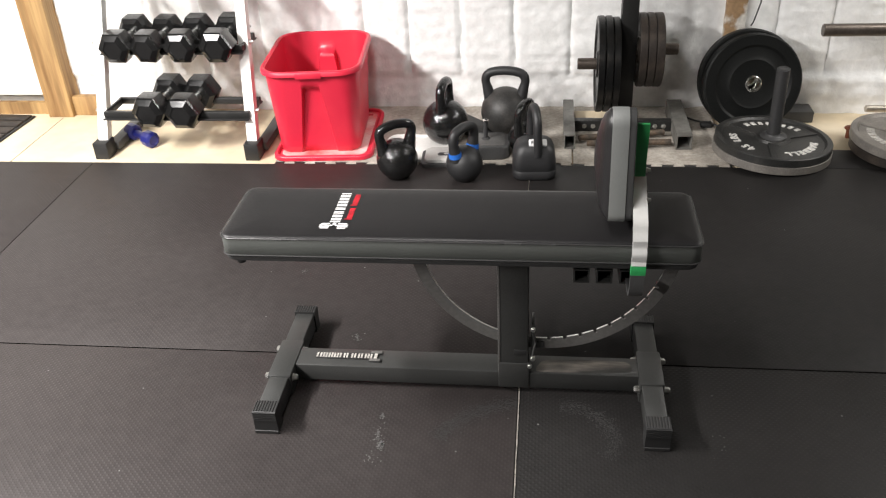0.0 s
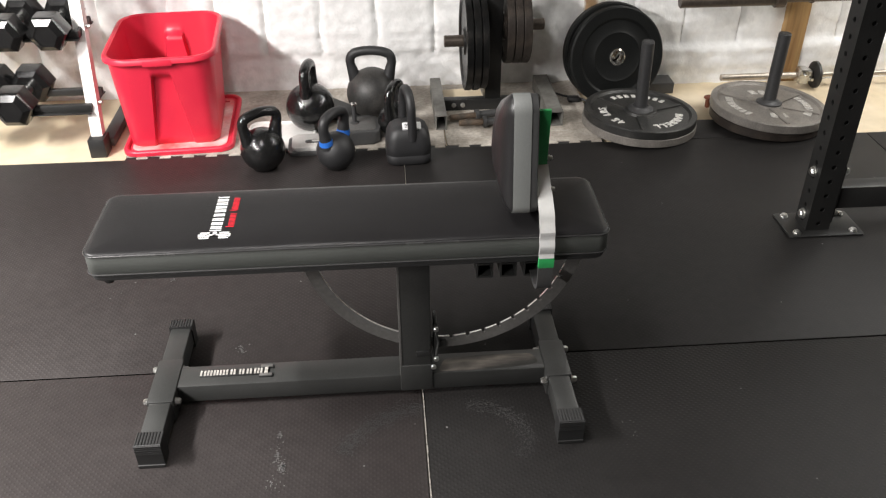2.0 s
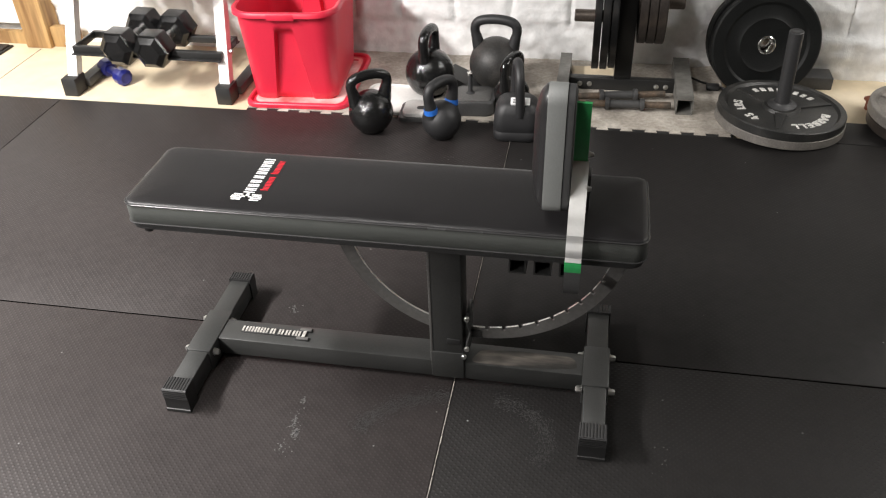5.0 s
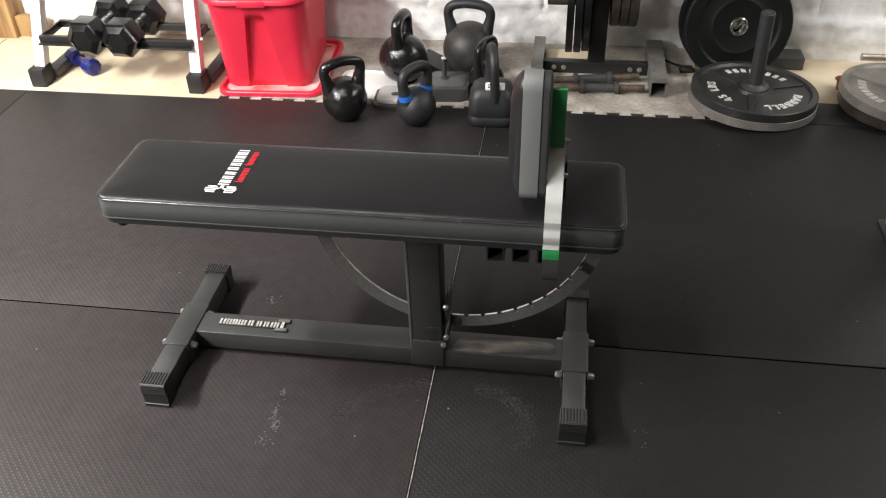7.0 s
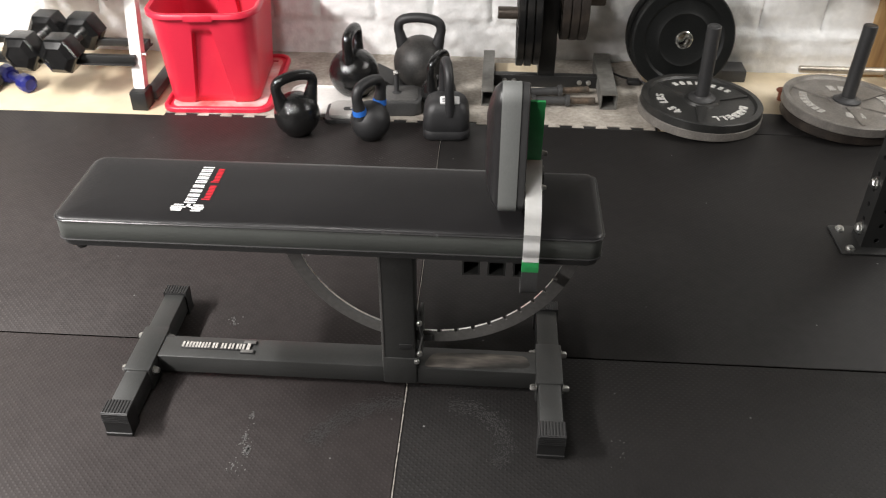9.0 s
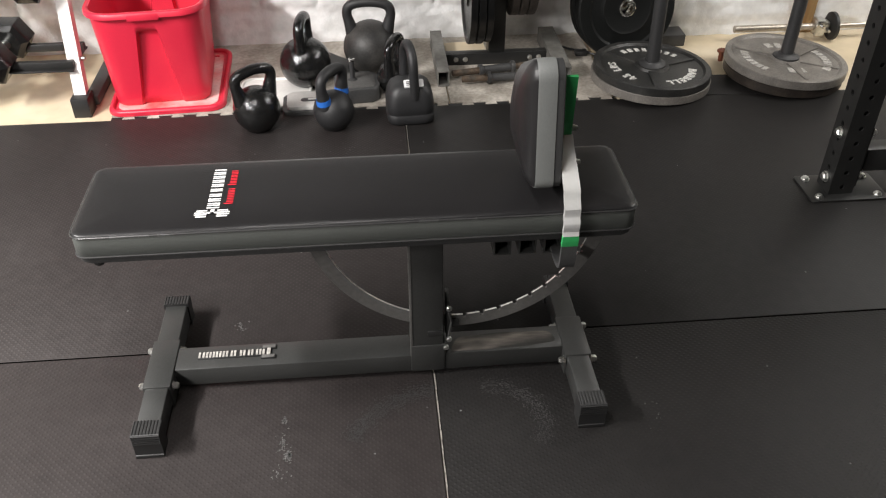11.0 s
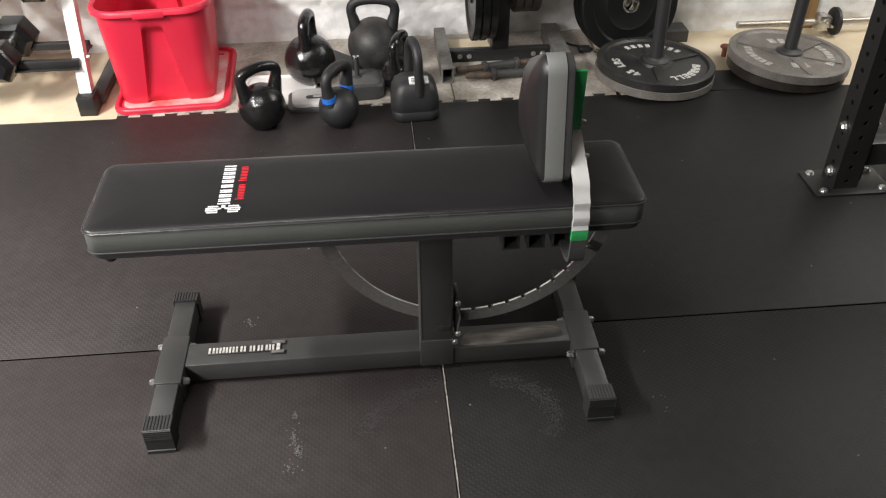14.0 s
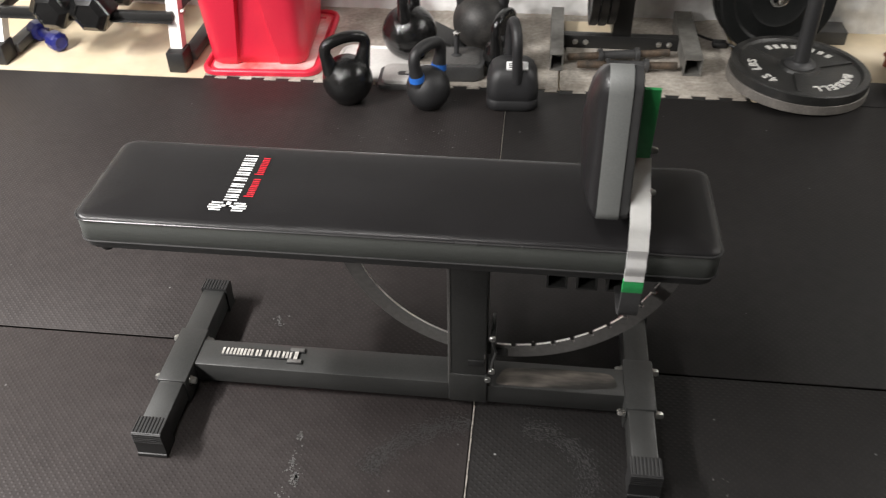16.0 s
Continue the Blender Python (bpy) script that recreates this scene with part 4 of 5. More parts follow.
def bin_outline(t, grow=0.0):
    """The bin's plan at a height share t: rounded, with pressed-in grip channels."""
    wx, wy = B0[0] + (B1[0] - B0[0]) * t + grow, B0[1] + (B1[1] - B0[1]) * t + grow
    out = []
    n = 24
    dent = 0.028 * max(0.0, min(1.0, (0.83 - t) / 0.06)) * max(0.0, min(1, 0.4 + 0.6 * t / 0.75))
    half = 0.030 + 0.042 * max(0.0, 1 - t / 0.85)
    r = 0.045 + 0.035 * t
    for sx, sy, a0 in ((1, -1, -90), (1, 1, 0), (-1, 1, 90), (-1, -1, 180)):
        for k in range(7):
            a = radians(a0 + 15 * k)
            out.append((sx * (wx - r) + r * math.cos(a), sy * (wy - r) + r * math.sin(a)))
        if (sx, sy) in ((1, 1), (-1, -1)):
            sgn = 1 if sy > 0 else -1
            for u in (half + 0.012, half + 0.004, half - 0.004, 0.0, -half + 0.004, -half - 0.004, -half - 0.012):
                depth = dent if abs(u) < half else 0.0
                out.append((sgn * u, sgn * (wy - depth)))
    return out


bm = bmesh.new()
rings = []
levels = [0.0, 0.02, 0.1, 0.2, 0.3, 0.4, 0.5, 0.6, 0.68, 0.73, 0.76, 0.79, 0.82, 0.86, 0.92, 1.0]
for t in levels:
    rings.append([bm.verts.new((px, py, BH * t)) for px, py in bin_outline(t, -0.006 if t == 0 else 0)])
inner_rings = []
for t in levels[::-1]:
    inner_rings.append([bm.verts.new((px, py, max(0.004, BH * t))) for px, py in bin_outline(t, -0.0035 if t else -0.0095)])
rings += inner_rings
for p, q in zip(rings, rings[1:]):
    for k in range(len(p)):
        bm.faces.new((p[k], p[(k + 1) % len(p)], q[(k + 1) % len(p)], q[k]))
bm.faces.new(rings[0])
bm.faces.new(rings[-1])
part("body", bm, M_RED, storage, angle=50)
bm = bmesh.new()
rx, ry = B1
lip_path = rounded_rect(-rx - 0.008, -ry - 0.008, rx + 0.008, ry + 0.008, 0.092, 7)
prof = [(-0.0095, 0.003), (-0.006, 0.007), (0.002, 0.007), (0.0062, 0.003), (0.0072, -0.013), (0.0045, -0.013), (0.0035, 0.0), (-0.007, 0.0)]
lip_rings = []
for i, (px, py) in enumerate(lip_path):
    a, b = Vector(lip_path[i - 1]), Vector(lip_path[(i + 1) % len(lip_path)])
    d = (b - a).normalized()
    nrm = Vector((d.y, -d.x))
    lip_rings.append([bm.verts.new((px + nrm.x * u, py + nrm.y * u, BH - 0.004 + v)) for u, v in prof])
for i in range(len(lip_rings)):
    p, q = lip_rings[i], lip_rings[(i + 1) % len(lip_rings)]
    for k in range(len(prof)):
        bm.faces.new((p[k], p[(k + 1) % len(prof)], q[(k + 1) % len(prof)], q[k]))
part("rim", bm, M_RED, storage, angle=50)
bm = bmesh.new()
box(bm, (-0.052, -ry - 0.0165, BH - 0.026), (0.052, -ry - 0.006, BH - 0.001), 0.004)
part("latch_tab", bm, M_RED, storage)

# ---- dumbbell rack ----
rack = thing("dumbbell_rack", "white steel A-frame dumbbell rack with black trays, on plywood", "dumbbell rack")


def leg(x0, x1, y0, y1, ztop, mat, w=0.05, name="leg"):
    """A square leg from the floor, leaning from (x0, y0) to (x1, y1)."""
    bm = bmesh.new()
    box(bm, (-w / 2, -w / 2, 0), (w / 2, w / 2, 1), 0)
    for v in bm.verts:
        k = v.co.z
        v.co = Vector((v.co.x + x0 + (x1 - x0) * k, v.co.y + y0 + (y1 - y0) * k, Z_PLY + 0.004 + (ztop - Z_PLY) * k))
    return part(name, bm, mat, rack)


for x, dx in ((-1.822, 0.04), (-1.158, -0.02)):
    front = leg(x, x + dx * 1.5, 1.315, 1.62, 0.95, M_WHITE_STEEL, 0.042)
    bm = bmesh.new()
    box(bm, (x - 0.031, 1.28, Z_PLY), (x + 0.031, 1.36, Z_PLY + 0.075), 0.004)
    part("foot_cap", bm, M_CAP, front, "dark plastic foot cap")
    bm = bmesh.new()
    box(bm, (x - 0.004, 1.36, Z_PLY + 0.01), (x + 0.044, 1.78, Z_PLY + 0.045), 0.003)
    part("foot_rail", bm, M_DARKPLASTIC, rack)
    for z in (0.17, 0.435):
        k = (z - Z_PLY) / (0.95 - Z_PLY)
        out = 1 if dx < 0 else -1
        bolt(rack, (x + dx * 1.5 * k + out * 0.022, 1.315 + 0.305 * k, z), (out, 0, 0), 0.008, 0.014)
for z, ya, yb, xa, xb in ((0.165, 1.345, 1.50, -1.795, -1.16), (0.43, 1.40, 1.55, -1.765, -1.16), (0.70, 1.45, 1.62, -1.745, -1.125)):
    for y in (ya, yb):
        bm = bmesh.new()
        box(bm, (xa, y - 0.011, z - 0.016), (xb, y + 0.011, z + 0.012), 0.003)
        box(bm, (xa, y - 0.028 if y == ya else y + 0.006, z - 0.02), (xb, y - 0.006 if y == ya else y + 0.028, z - 0.014), 0.002)
        part("rail", bm, M_RACK, rack, "black steel tray rail")
    for x in (xa + 0.006, xb - 0.006):
        bm = bmesh.new()
        box(bm, (x - 0.005, ya, z - 0.018), (x + 0.005, yb, z + 0.012), 0.002)
        part("rail_end", bm, M_RACK, rack)


def dumbbell(label, m, length, r, hl, mat, grip, sides=6, group="hex dumbbells on the rack"):
    """A dumbbell along local y with faceted heads."""
    db = thing("dumbbell", label, "dumbbell", m, group)
    for s in (-1, 1):
        bm = bmesh.new()
        q = pose(0, s * (length / 2 - hl), 0, -90 * s, 0, 0) 
        lathe(bm, [(0, 0), (r * 0.72, 0), (r * 0.97, hl * 0.14), (r, hl * 0.2), (r, hl * 0.78), (r * 0.93, hl * 0.86), (r * 0.62, hl), (r * 0.56, hl), (r * 0.54, hl * 0.97), (0, hl * 0.97)], q, sides)
        part("head", bm, mat, db, angle=20)
    bm = bmesh.new()
    rod(bm, (0, -length / 2 + hl * 0.6, 0), (0, length / 2 - hl * 0.6, 0), 0.0165, seg=16)
    part("handle", bm, grip, db)
    return db


for x, y, z, r, turn in ((-1.675, 1.46, 0.455, 0.070, -3), (-1.538, 1.46, 0.455, 0.068, -6), (-1.398, 1.455, 0.457, 0.070, -3), (-1.250, 1.455, 0.458, 0.072, -2)):
    dumbbell("black rubber hex dumbbell with scuffed flats on the middle tray", pose(x, y, z, 4, 0, turn), 0.275, r, 0.098, M_RUBBER_HEX, M_ZINC)
for x, y, z, r, turn in ((-1.567, 1.425, 0.196, 0.076, -4), (-1.424, 1.42, 0.194, 0.076, -3)):
    dumbbell("large black rubber hex dumbbell on the bottom tray", pose(x, y, z, 3, 0, turn), 0.305, r, 0.11, M_RUBBER_HEX, M_ZINC)
for x in (-1.60, -1.43, -1.27):
    dumbbell("black hex dumbbell on the top tray", pose(x, 1.53, 0.752, 3, 0, 0), 0.27, 0.056, 0.085, M_RUBBER_HEX, M_ZINC)
dumbbell("small dark blue dipped dumbbell lying under the rack", pose(-1.715, 1.455, Z_PLY + 0.036, 0, 0, -125), 0.20, 0.036, 0.062, M_BLUE_VINYL, M_BLUE_VINYL, 10, "loose dumbbell")

# ---- plate tree ----
tree = thing("plate_tree", "worn grey steel plate tree with black mast, on foam tiles", "weight tree")
ZF = -0.004
for x0, x1 in ((0.137, 0.182), (0.588, 0.650)):
    bm = bmesh.new()
    hollow(bm, (x0, 1.385, ZF), (x1, 1.77, ZF + 0.062), 0.004, 1)
    part("foot", bm, M_TREE, tree, "open square tube foot, paint rubbed off")
bm = bmesh.new()
box(bm, (0.182, 1.565, ZF), (0.588, 1.571, ZF + 0.047), 0.001)
box(bm, (0.182, 1.571, ZF + 0.042), (0.588, 1.60, ZF + 0.047), 0.001)
part("crossbar", bm, M_RACK, tree, "black angle-iron crossbar")
for x in (0.225, 0.262, 0.52, 0.556):
    bolt(tree, (x, 1.5645, ZF + 0.024), (0, -1, 0), 0.008, 0.006)
bm = bmesh.new()
box(bm, (0.354, 1.572, ZF), (0.420, 1.638, 1.25), 0.004)
part("mast", bm, M_RACK, tree, "black square steel mast")
for xa, xb, z in ((0.187, 0.354, 0.284), (0.42, 0.590, 0.345)):
    bm = bmesh.new()
    rod(bm, (xa, 1.600, z), (xb, 1.600, z), 0.0235, seg=24, bevel=0.003)
    part("peg", bm, M_BAR, tree, "bronze-toned steel peg")


def disc_profile(r, t, hub=0.05, lip=0.022, hole=0.026, dish=0.008):
    """A plate's half section: raised rim, dished web, raised hub, both sides."""
    h = t / 2
    return [(hole, -h), (hub, -h), (hub + 0.006, -h + dish), (r - lip - 0.008, -h + dish), (r - lip, -h), (r - 0.003, -h), (r, -h + 0.003),
            (r, h - 0.003), (r - 0.003, h), (r - lip, h), (r - lip - 0.008, h - dish), (hub + 0.006, h - dish), (hub, h), (hole, h), (hole, -h)]


def plate(name, label, m, r, t, mat, group="", **kw):
    pl = thing(name, label, "weight plate", m, group)
    bm = bmesh.new()
    lathe(bm, disc_profile(r, t, **kw), None, 64)
    part("disc", bm, mat, pl, angle=30)
    return pl


AX = pose(0, 0, 0, 0, 90, 0)
for x, r, t, mat, z, lab in ((0.277, 0.195, 0.027, M_PLATE_TREE, 0.282, "large black iron plate hanging on the tree peg"), (0.308, 0.195, 0.027, M_PLATE_TREE, 0.282, "large black iron plate hanging on the tree peg"), (0.338, 0.19, 0.026, M_PLATE_TREE, 0.282, "large black iron plate hanging on the tree peg"),
                             (0.440, 0.148, 0.030, M_PLATE_BROWN, 0.342, "brown-black iron plate hanging on the tree peg"), (0.473, 0.148, 0.030, M_PLATE_BROWN, 0.342, "brown-black iron plate hanging on the tree peg"), (0.506, 0.148, 0.032, M_PLATE_BROWN, 0.342, "brown-black iron plate hanging on the tree peg")):
    plate("weight_plate", lab, Matrix.Translation((x, 1.600, z)) @ AX, r, t, mat, "plates on the tree", hole=0.027)

# pale board lying under the tree
offcut = thing("wood_offcut", "pale bare plywood offcut lying under the plate tree", "board", pose(0.272, 1.69, ZF, 0, 0, 3))
bm = bmesh.new()
box(bm, (-0.085, -0.045, 0), (0.085, 0.06, 0.018), 0.002)
part("board", bm, M_PLY, offcut)

# loadable dumbbell handles on the foam
for x, y, turn, L in ((0.375, 1.475, 10, 0.36), (0.40, 1.40, 3, 0.34)):
    hd = thing("loadable_dumbbell", "rusty unloaded dumbbell bar lying on foam tile", "dumbbell", pose(x, y, ZF + 0.0, 0, 0, turn), "loose dumbbell bars")
    bm = bmesh.new()
    rod(bm, (-L / 2, 0, 0.024), (L / 2, 0, 0.024), 0.0125, seg=16, bevel=0.002)
    part("sleeve", bm, M_RUST, hd, "rusty steel sleeves")
    bm = bmesh.new()
    rod(bm, (-0.06, 0, 0.024), (0.06, 0, 0.024), 0.0155, seg=16)
    part("grip", bm, M_DARKPLASTIC, hd)
    for sx in (-0.065, 0.065):
        bm = bmesh.new()
        rod(bm, (sx - 0.008, 0, 0.024), (sx + 0.008, 0, 0.024), 0.023, seg=20, bevel=0.002)
        part("collar", bm, M_DARKPLASTIC, hd)

# ---- bumper plates leaning on the wall ----


def bumper(label, m, r, t):
    pl = thing("bumper_plate", label, "weight plate", m, "bumper plates against the wall")
    bm = bmesh.new()
    lathe(bm, [(0.027, -t / 2), (r - 0.006, -t / 2), (r, -t / 2 + 0.006), (r, t / 2 - 0.006), (r - 0.006, t / 2), (r - 0.045, t / 2), (r - 0.055, t / 2 - 0.006), (0.115, t / 2 - 0.006), (0.100, t / 2), (0.090, t / 2 - 0.004), (0.03, t / 2 - 0.004), (0.027, t / 2 - 0.004), (0.027, -t / 2)], None, 72)
    part("disc", bm, M_BUMPER, pl, angle=30)
    bm = bmesh.new()
    lathe(bm, [(0.0255, -t / 2 - 0.001), (0.034, -t / 2 - 0.001), (0.034, t / 2 - 0.001), (0.031, t / 2 + 0.0005), (0.0255, t / 2 - 0.001), (0.0255, -t / 2 - 0.001)], None, 32)
    part("hub_ring", bm, M_CHROME, pl, "bright steel hub ring")
    return pl


BUMP = pose(0.907, 1.635, 0.184, 78, 0, 8)
bumper("black rubber bumper plate leaning on the foam wall", BUMP, 0.204, 0.045)
bumper("black rubber bumper plate behind its twin against the wall", pose(0.896, 1.688, 0.186, 78, 0, 8), 0.204, 0.045)
board = thing("rubber_block", "dark rubber offcut lying by the wall behind the plates", "rubber block", pose(1.07, 1.745, Z_PLY))
bm = bmesh.new()
box(bm, (-0.13, -0.05, 0), (0.13, 0.045, 0.05), 0.004)
part("body", bm, M_DARKPLASTIC, board)

# ---- plates on the floor with loading pins ----


def letters(word, r, mid, size, inward=True, font_w=0.82):
    """Raised letters round an arc, centred on the angle mid in degrees; feet to the hub."""
    made = []
    step = math.degrees(size * font_w / r)
    for k, ch in enumerate(word):
        if ch == " ":
            continue
        cu = bpy.data.curves.new("letter", "FONT")
        cu.body, cu.size, cu.extrude, cu.align_x, cu.align_y = ch, size * 1.25, 0.0016, "CENTER", "CENTER"
        cu.offset = size * 0.025
        ob = bpy.data.objects.new("letter", cu)
        me = bpy.data.meshes.new_from_object(ob)
        off = (k - (len(word) - 1) / 2) * step
        if inward:
            a = mid - off
            m = pose(0, 0, 0, 0, 0, a - 90) @ Matrix.Translation((0, r, 0))
        else:
            a = mid + off
            m = pose(0, 0, 0, 0, 0, a + 90) @ Matrix.Translation((0, -r, 0))
        me.transform(m)
        bm = bmesh.new()
        bm.from_mesh(me)
        made.append(bm)
        bpy.data.meshes.remove(me)
        bpy.data.objects.remove(ob)
        bpy.data.curves.remove(cu)
    return made


def arc_bars(r, mid, width, n, size):
    """Plain raised bars where lettering cannot be read."""
    made = []
    for k in range(n):
        a = mid + (k - (n - 1) / 2) * width
        made.append(bmesh.new())
        box(made[-1], (-size * 0.32, r - size / 2, -0.0016), (size * 0.32, r + size / 2, 0.0016), 0.0008, 1, pose(0, 0, 0, 0, 0, a - 90))
    return made


def ribs(r0, r1, angles, t):
    bm = bmesh.new()
    for a in angles:
        prism(bm, [(r0, -0.020), (r1, -0.006), (r1, 0.006), (r0, 0.020)], 0.006, pose(0, 0, t, 0, 0, a), 0.001)
    return bm


P1 = pose(0.953, 1.362, 0.018, -1.5, 2.0, 0)
plate("weight_plate", "grey cast-iron plate at the bottom of a floor stack", P1, 0.226, 0.034, M_PLATE_GREY, "plates on the floor")
M_UP = pose(0.953, 1.358, 0.052, -1.0, 2.5, 0)
up1 = plate("weight_plate", "black cast-iron plate with raised white lettering on a floor stack", M_UP, 0.222, 0.034, M_PLATE, "plates on the floor", hub=0.062, dish=0.009)
for a in (138, 258, 18):
    part("rib", ribs(0.055, 0.19, (a,), 0.0075), M_PLATE, up1)
for bmx in (letters("45 LBS", 0.150, 200, 0.034), letters("BARBELL", 0.150, 312, 0.034), arc_bars(0.150, 80, 11.5, 8, 0.026)):
    for one in bmx:
        bmesh.ops.transform(one, matrix=Matrix.Translation((0, 0, 0.0095)), verts=one.verts)
        part("letter", one, M_LETTER, up1, "raised white letter")


def loading_pin(label, x, y, z, top, tilt, base_r=0.0):
    lp = thing("loading_pin", label, "loading pin", pose(x, y, z, *tilt), "loading pins through the plates")
    bm = bmesh.new()
    lathe(bm, [(0, 0), (0.050, 0), (0.050, 0.006), (0.034, 0.012), (0.030, 0.018), (0, 0.018)], None, 32)
    part("flange", bm, M_PIN, lp)
    bm = bmesh.new()
    rod(bm, (0, 0, 0.012), (0, 0, top), 0.0245, seg=28, bevel=0.0025)
    post = part("post", bm, M_PIN, lp)
    bm = bmesh.new()
    lathe(bm, [(0.013, top - 0.0015), (0.021, top - 0.0015), (0.021, top + 0.001), (0.013, top + 0.001), (0.013, top - 0.0015)], None, 24)
    part("cap", bm, M_CAP, post)
    return lp


loading_pin("grey steel loading pin standing in a plate stack", 0.953, 1.358, 0.068, 0.285, (2.5, -1.5, 0))

P2 = pose(1.482, 1.372, 0.018, -1.0, 1.5, 0)
plate("weight_plate", "dark brown iron plate under a grey one on the mat", P2, 0.222, 0.036, M_PLATE_BROWN, "plates on the floor")
M_UP2 = pose(1.482, 1.370, 0.055, -0.5, 3.0, 0)
up2 = plate("weight_plate", "grey cast-iron plate with worn pale lettering on a floor stack", M_UP2, 0.228, 0.036, M_PLATE_GREY, "plates on the floor", hub=0.055, dish=0.008)
for a in (150, 270, 30, 330):
    part("rib", ribs(0.05, 0.195, (a,), 0.0095), M_PLATE_GREY, up2)
for bmx in (arc_bars(0.155, 190, 9.5, 7, 0.03), arc_bars(0.155, -10, 9, 8, 0.03), arc_bars(0.115, 268, 20, 2, 0.04), arc_bars(0.115, 92, 20, 2, 0.04)):
    for one in bmx:
        bmesh.ops.transform(one, matrix=Matrix.Translation((0, 0, 0.0115)), verts=one.verts)
        part("letter", one, M_LETTER_WORN, up2, "worn pale raised bar")
loading_pin("grey steel loading pin standing in the grey plate", 1.480, 1.366, 0.073, 0.285, (-2.0, 2.0, 0))

# rubber offcut bridging the two floor stacks
offcut_mat = thing("rubber_offcut", "thin black rubber offcut lying under the floor plates", "rubber mat", pose(1.235, 1.306, Z_PLY, 0, 0, -1.5))
bm = bmesh.new()
box(bm, (-0.15, -0.080, 0), (0.15, 0.084, 0.0165), 0.002)
part("slab", bm, M_MAT_SMOOTH, offcut_mat)

# orange clip behind the grey plate
clip = thing("plastic_clip", "orange-brown plastic clip standing on plywood by the plates", "clip", pose(1.300, 1.542, Z_PLY, 0, 0, 20))
bm = bmesh.new()
tube(bm, [(0.015 * math.cos(k * 0.524), 0.013 * math.sin(k * 0.524), 0.045) for k in range(12)], 0.006, 8, True)
box(bm, (-0.008, -0.008, 0), (0.008, 0.008, 0.05), 0.003)
part("body", bm, M_ORANGE, clip)

# barbell lying along the wall
low_bar = thing("barbell", "bare aged steel bar lying along the wall with a clamp collar", "barbell", pose(1.41, 1.715, Z_PLY))
bm = bmesh.new()
rod(bm, (0, 0, 0.058), (0.34, 0, 0.058), 0.0145, seg=18, bevel=0.002)
part("sleeve", bm, M_BARE, low_bar)
bm = bmesh.new()
rod(bm, (0.34, 0, 0.058), (1.9, 0, 0.058), 0.0115, seg=16)
part("shaft", bm, M_BARE, low_bar)
bm = bmesh.new()
box(bm, (0.345, -0.028, 0.025), (0.385, 0.028, 0.092), 0.006)
box(bm, (0.385, -0.02, 0.035), (0.405, 0.02, 0.082), 0.004)
rod(bm, (0.365, -0.05, 0.07), (0.365, 0.03, 0.07), 0.006, seg=10)
rod(bm, (0.397, -0.042, 0.05), (0.397, 0.03, 0.05), 0.006, seg=10)
part("clamp", bm, M_ZINC, low_bar, "shiny zinc clamp")
bm = bmesh.new()
lathe(bm, [(0.0, -0.013), (0.045, -0.013), (0.058, -0.006), (0.058, 0.006), (0.045, 0.013), (0, 0.013)], pose(0.425, 0, 0.058, 0, 90, 0), 32)
part("rubber_disc", bm, M_CAP, low_bar, "black rubber disc")

# barbell held on hooks against the studs
bar = thing("barbell", "dark bronze olympic barbell hung on hooks along the wall", "barbell", pose(1.171, 1.70, 0.385))
bm = bmesh.new()
rod(bm, (0, 0, 0), (0.435, 0, 0), 0.0255, seg=28, bevel=0.003)
part("sleeve", bm, M_BAR, bar)
bm = bmesh.new()
rod(bm, (0.40, 0, 0), (0.445, 0, 0), 0.0345, seg=28, bevel=0.004)
part("collar", bm, M_BAR, bar)
bm = bmesh.new()
rod(bm, (0.44, 0, 0), (2.1, 0, 0), 0.0145, seg=18)
part("shaft", bm, M_BAR, bar)
for x in (1.735, 2.95):
    hook = thing("wall_hook", "small dark steel hook holding the barbell", "hook", pose(x, 1.70, 0.385), "bar hooks")
    bm = bmesh.new()
    tube(bm, [(0, 0.09, -0.022), (0, 0.04, -0.022), (0, 0.0, -0.0185), (0, -0.016, -0.010), (0, -0.020, 0.006)], 0.004, 10)
    part("arm", bm, M_BAR, hook)

# thin cable hanging on the wall by the stud
cable = thing("cable", "thin dark cable hanging down the foam wall", "cable")
bm = bmesh.new()
tube(bm, [(0.925 + 0.006 * math.sin(k * 0.8), 1.775, 1.2 - 0.08 * k) for k in range(10)] + [(0.91, 1.77, 0.40), (0.90, 1.765, 0.385)], 0.003, 8)
part("wire", bm, M_CAP, cable)
cable2 = thing("cable", "black cable lying over the foam tiles by the bumper plates", "cable")
bm = bmesh.new()
tube(bm, [(0.66, 1.70, 0.006), (0.70, 1.665, 0.004), (0.735, 1.64, 0.006), (0.775, 1.62, 0.004), (0.80, 1.60, 0.001)], 0.0045, 8)
box(bm, (0.715, 1.60, -0.004), (0.765, 1.635, 0.018), 0.006)
part("wire", bm, M_CAP, cable2)

# ---- power rack upright ----
power = thing("power_rack", "black perforated steel power rack upright bolted to a foot plate", "power rack")
UX0, UX1, UY0, UY1 = 1.279, 1.357, 0.525, 0.601
bm = bmesh.new()
# front and side skins with punched holes


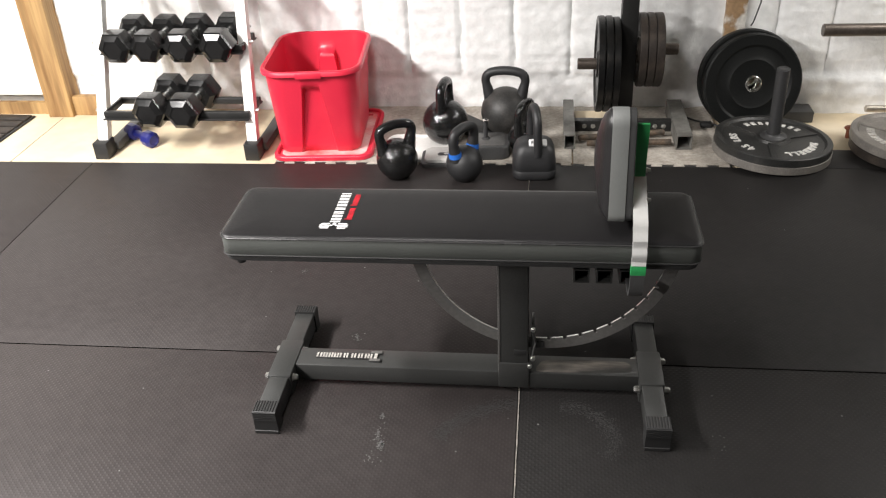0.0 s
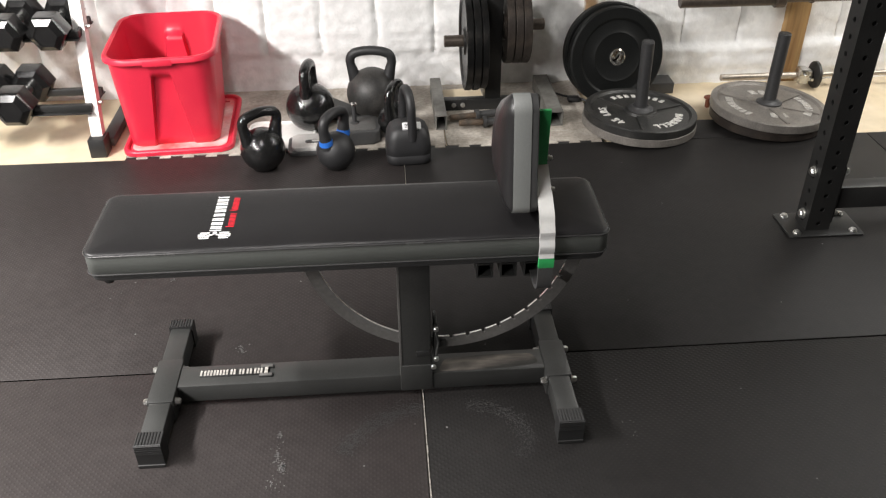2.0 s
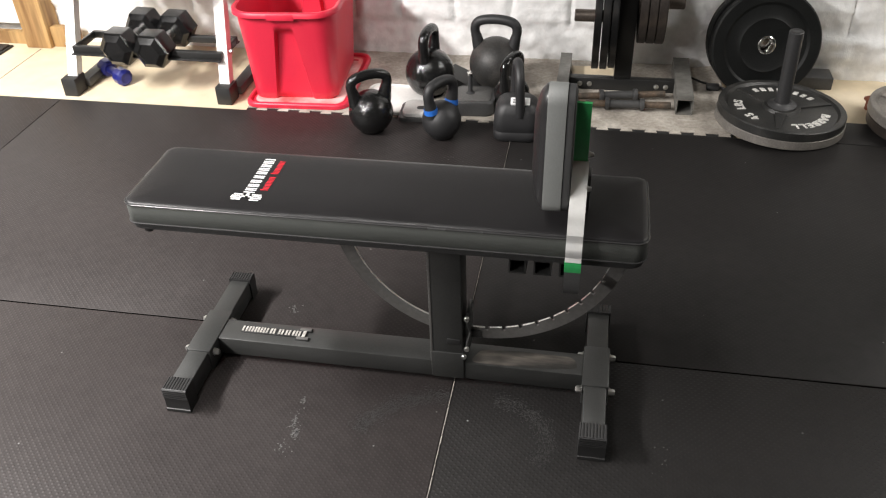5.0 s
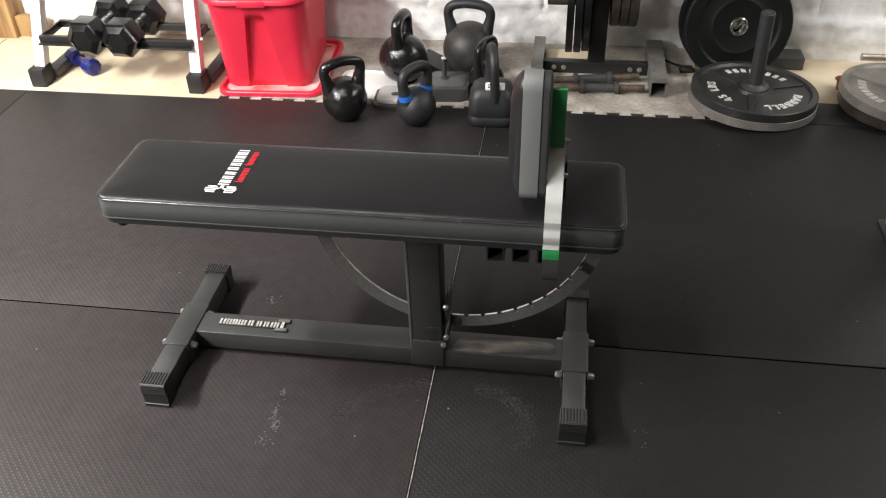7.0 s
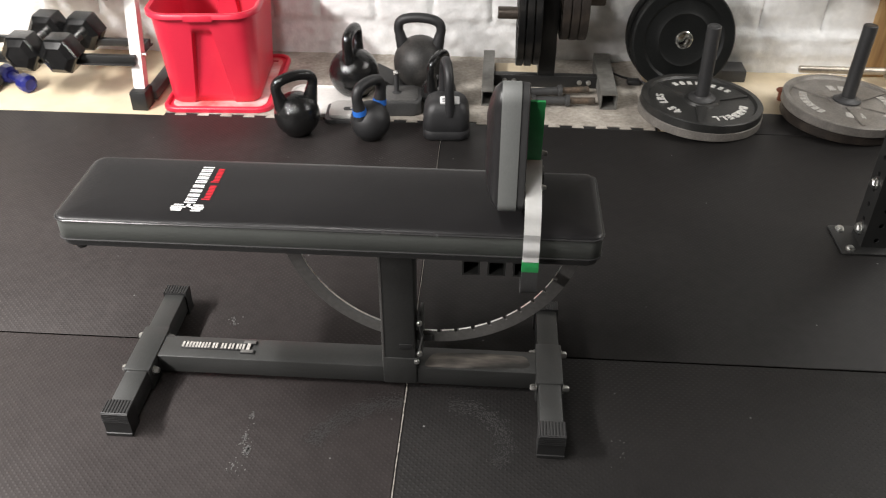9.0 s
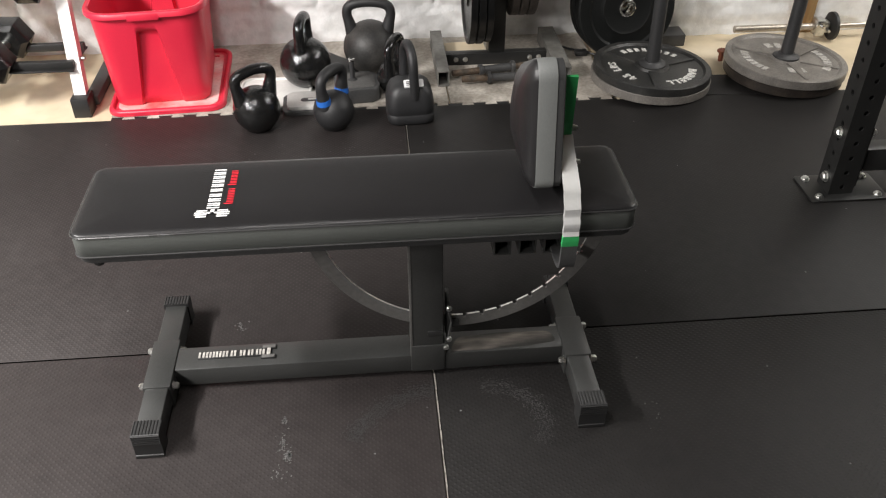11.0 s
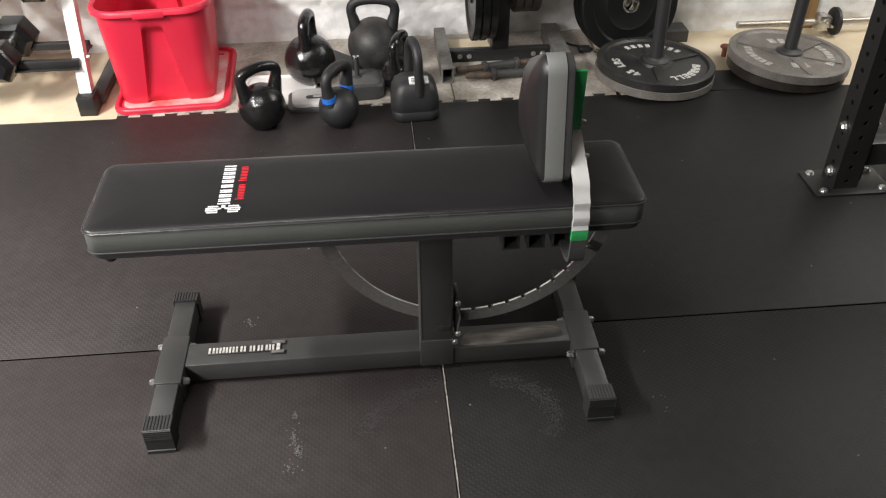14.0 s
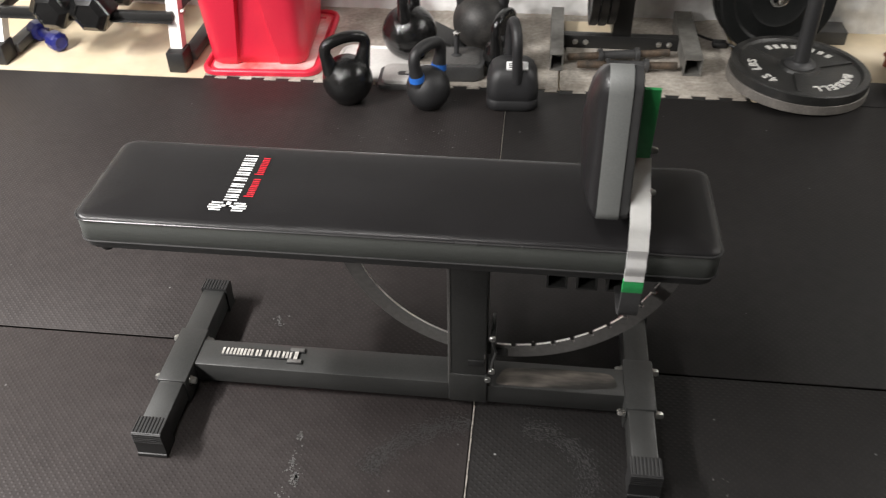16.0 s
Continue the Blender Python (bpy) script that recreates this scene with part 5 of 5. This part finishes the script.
def punched(bm, origin, u, length, width, pitch, r, first, normal, thick):
    """A strip along z with a row of octagonal holes, given thickness."""
    u, nrm = Vector(u), Vector(normal)
    o = Vector(origin)

    def P(a, z, d=0.0):
        return bm.verts.new(o + u * a + Vector((0, 0, z)) + nrm * d)
    z = 0.0
    k = 0
    c = width / 2
    while z < length - 1e-6:
        z1 = min(z + pitch, length)
        if z1 - z < pitch * 0.9 or k > 18:
            z1 = length
            bm.faces.new([P(0, z), P(width, z), P(width, z1), P(0, z1)])
            break
        zc = (z + z1) / 2
        sq = [(0, z), (c, z), (width, z), (width, zc), (width, z1), (c, z1), (0, z1), (0, zc)]
        ring = [(c + r * math.cos(radians(225 + 45 * j)), zc + r * math.sin(radians(225 + 45 * j))) for j in range(8)]
        vs, vr, vi = [P(*p) for p in sq], [P(*p) for p in ring], [P(*p, -thick) for p in ring]
        for j in range(8):
            n = (j + 1) % 8
            bm.faces.new((vs[j], vs[n], vr[n], vr[j]))
            bm.faces.new((vr[j], vr[n], vi[n], vi[j]))
        z, k = z1, k + 1


W = UX1 - UX0
punched(bm, (UX0, UY0, 0.006), (1, 0, 0), 2.0, W, 0.0508, 0.008, 0, (0, -1, 0), 0.005)
punched(bm, (UX0, UY0, 0.006), (0, 1, 0), 2.0, W, 0.0508, 0.008, 0, (-1, 0, 0), 0.005)
punched(bm, (UX1, UY0, 0.006), (0, 1, 0), 2.0, W, 0.0508, 0.008, 0, (1, 0, 0), 0.005)
punched(bm, (UX0, UY1, 0.006), (1, 0, 0), 2.0, W, 0.0508, 0.008, 0, (0, 1, 0), 0.005)
bmesh.ops.remove_doubles(bm, verts=bm.verts, dist=0.0003)
upright = part("upright", bm, M_RACK, power, "black perforated square upright")
# near-black core stands in for the shade inside the hollow tube
bm = bmesh.new()
box(bm, (UX0 + 0.012, UY0 + 0.012, 0.01), (UX1 - 0.012, UY1 - 0.012, 1.99))
part("inside", bm, M_HOLE, upright)
bm = bmesh.new()
prism(bm, rounded_rect(1.215, 0.49, 1.462, 0.636, 0.008), 0.006, Matrix.Translation((0, 0, 0.0005)), 0.0015)
part("foot_plate", bm, M_RACK, power, "black steel foot plate with bright bolts")
for x, y in ((1.245, 0.512), (1.432, 0.512), (1.245, 0.615), (1.432, 0.615)):
    bolt(power, (x, y, 0.0085), (0, 0, 1), 0.0105, 0.009)
bm = bmesh.new()
box(bm, (UX1 + 0.006, 0.54, 0.075), (3.0, 0.60, 0.152), 0.004)
beam = part("cross_beam", bm, M_RACK, power, "black steel cross beam low over the floor")
bm = bmesh.new()
box(bm, (UX1, 0.527, 0.03), (UX1 + 0.006, 0.60, 0.235), 0.002)
part("flange", bm, M_RACK, beam)
for z in (0.052, 0.206):
    bolt(power, (UX0 - 0.0025, 0.560, z), (-1, 0, 0), 0.0145, 0.014)
    bolt(power, (UX1 + 0.0085, 0.553, z), (1, 0, 0), 0.0125, 0.02)
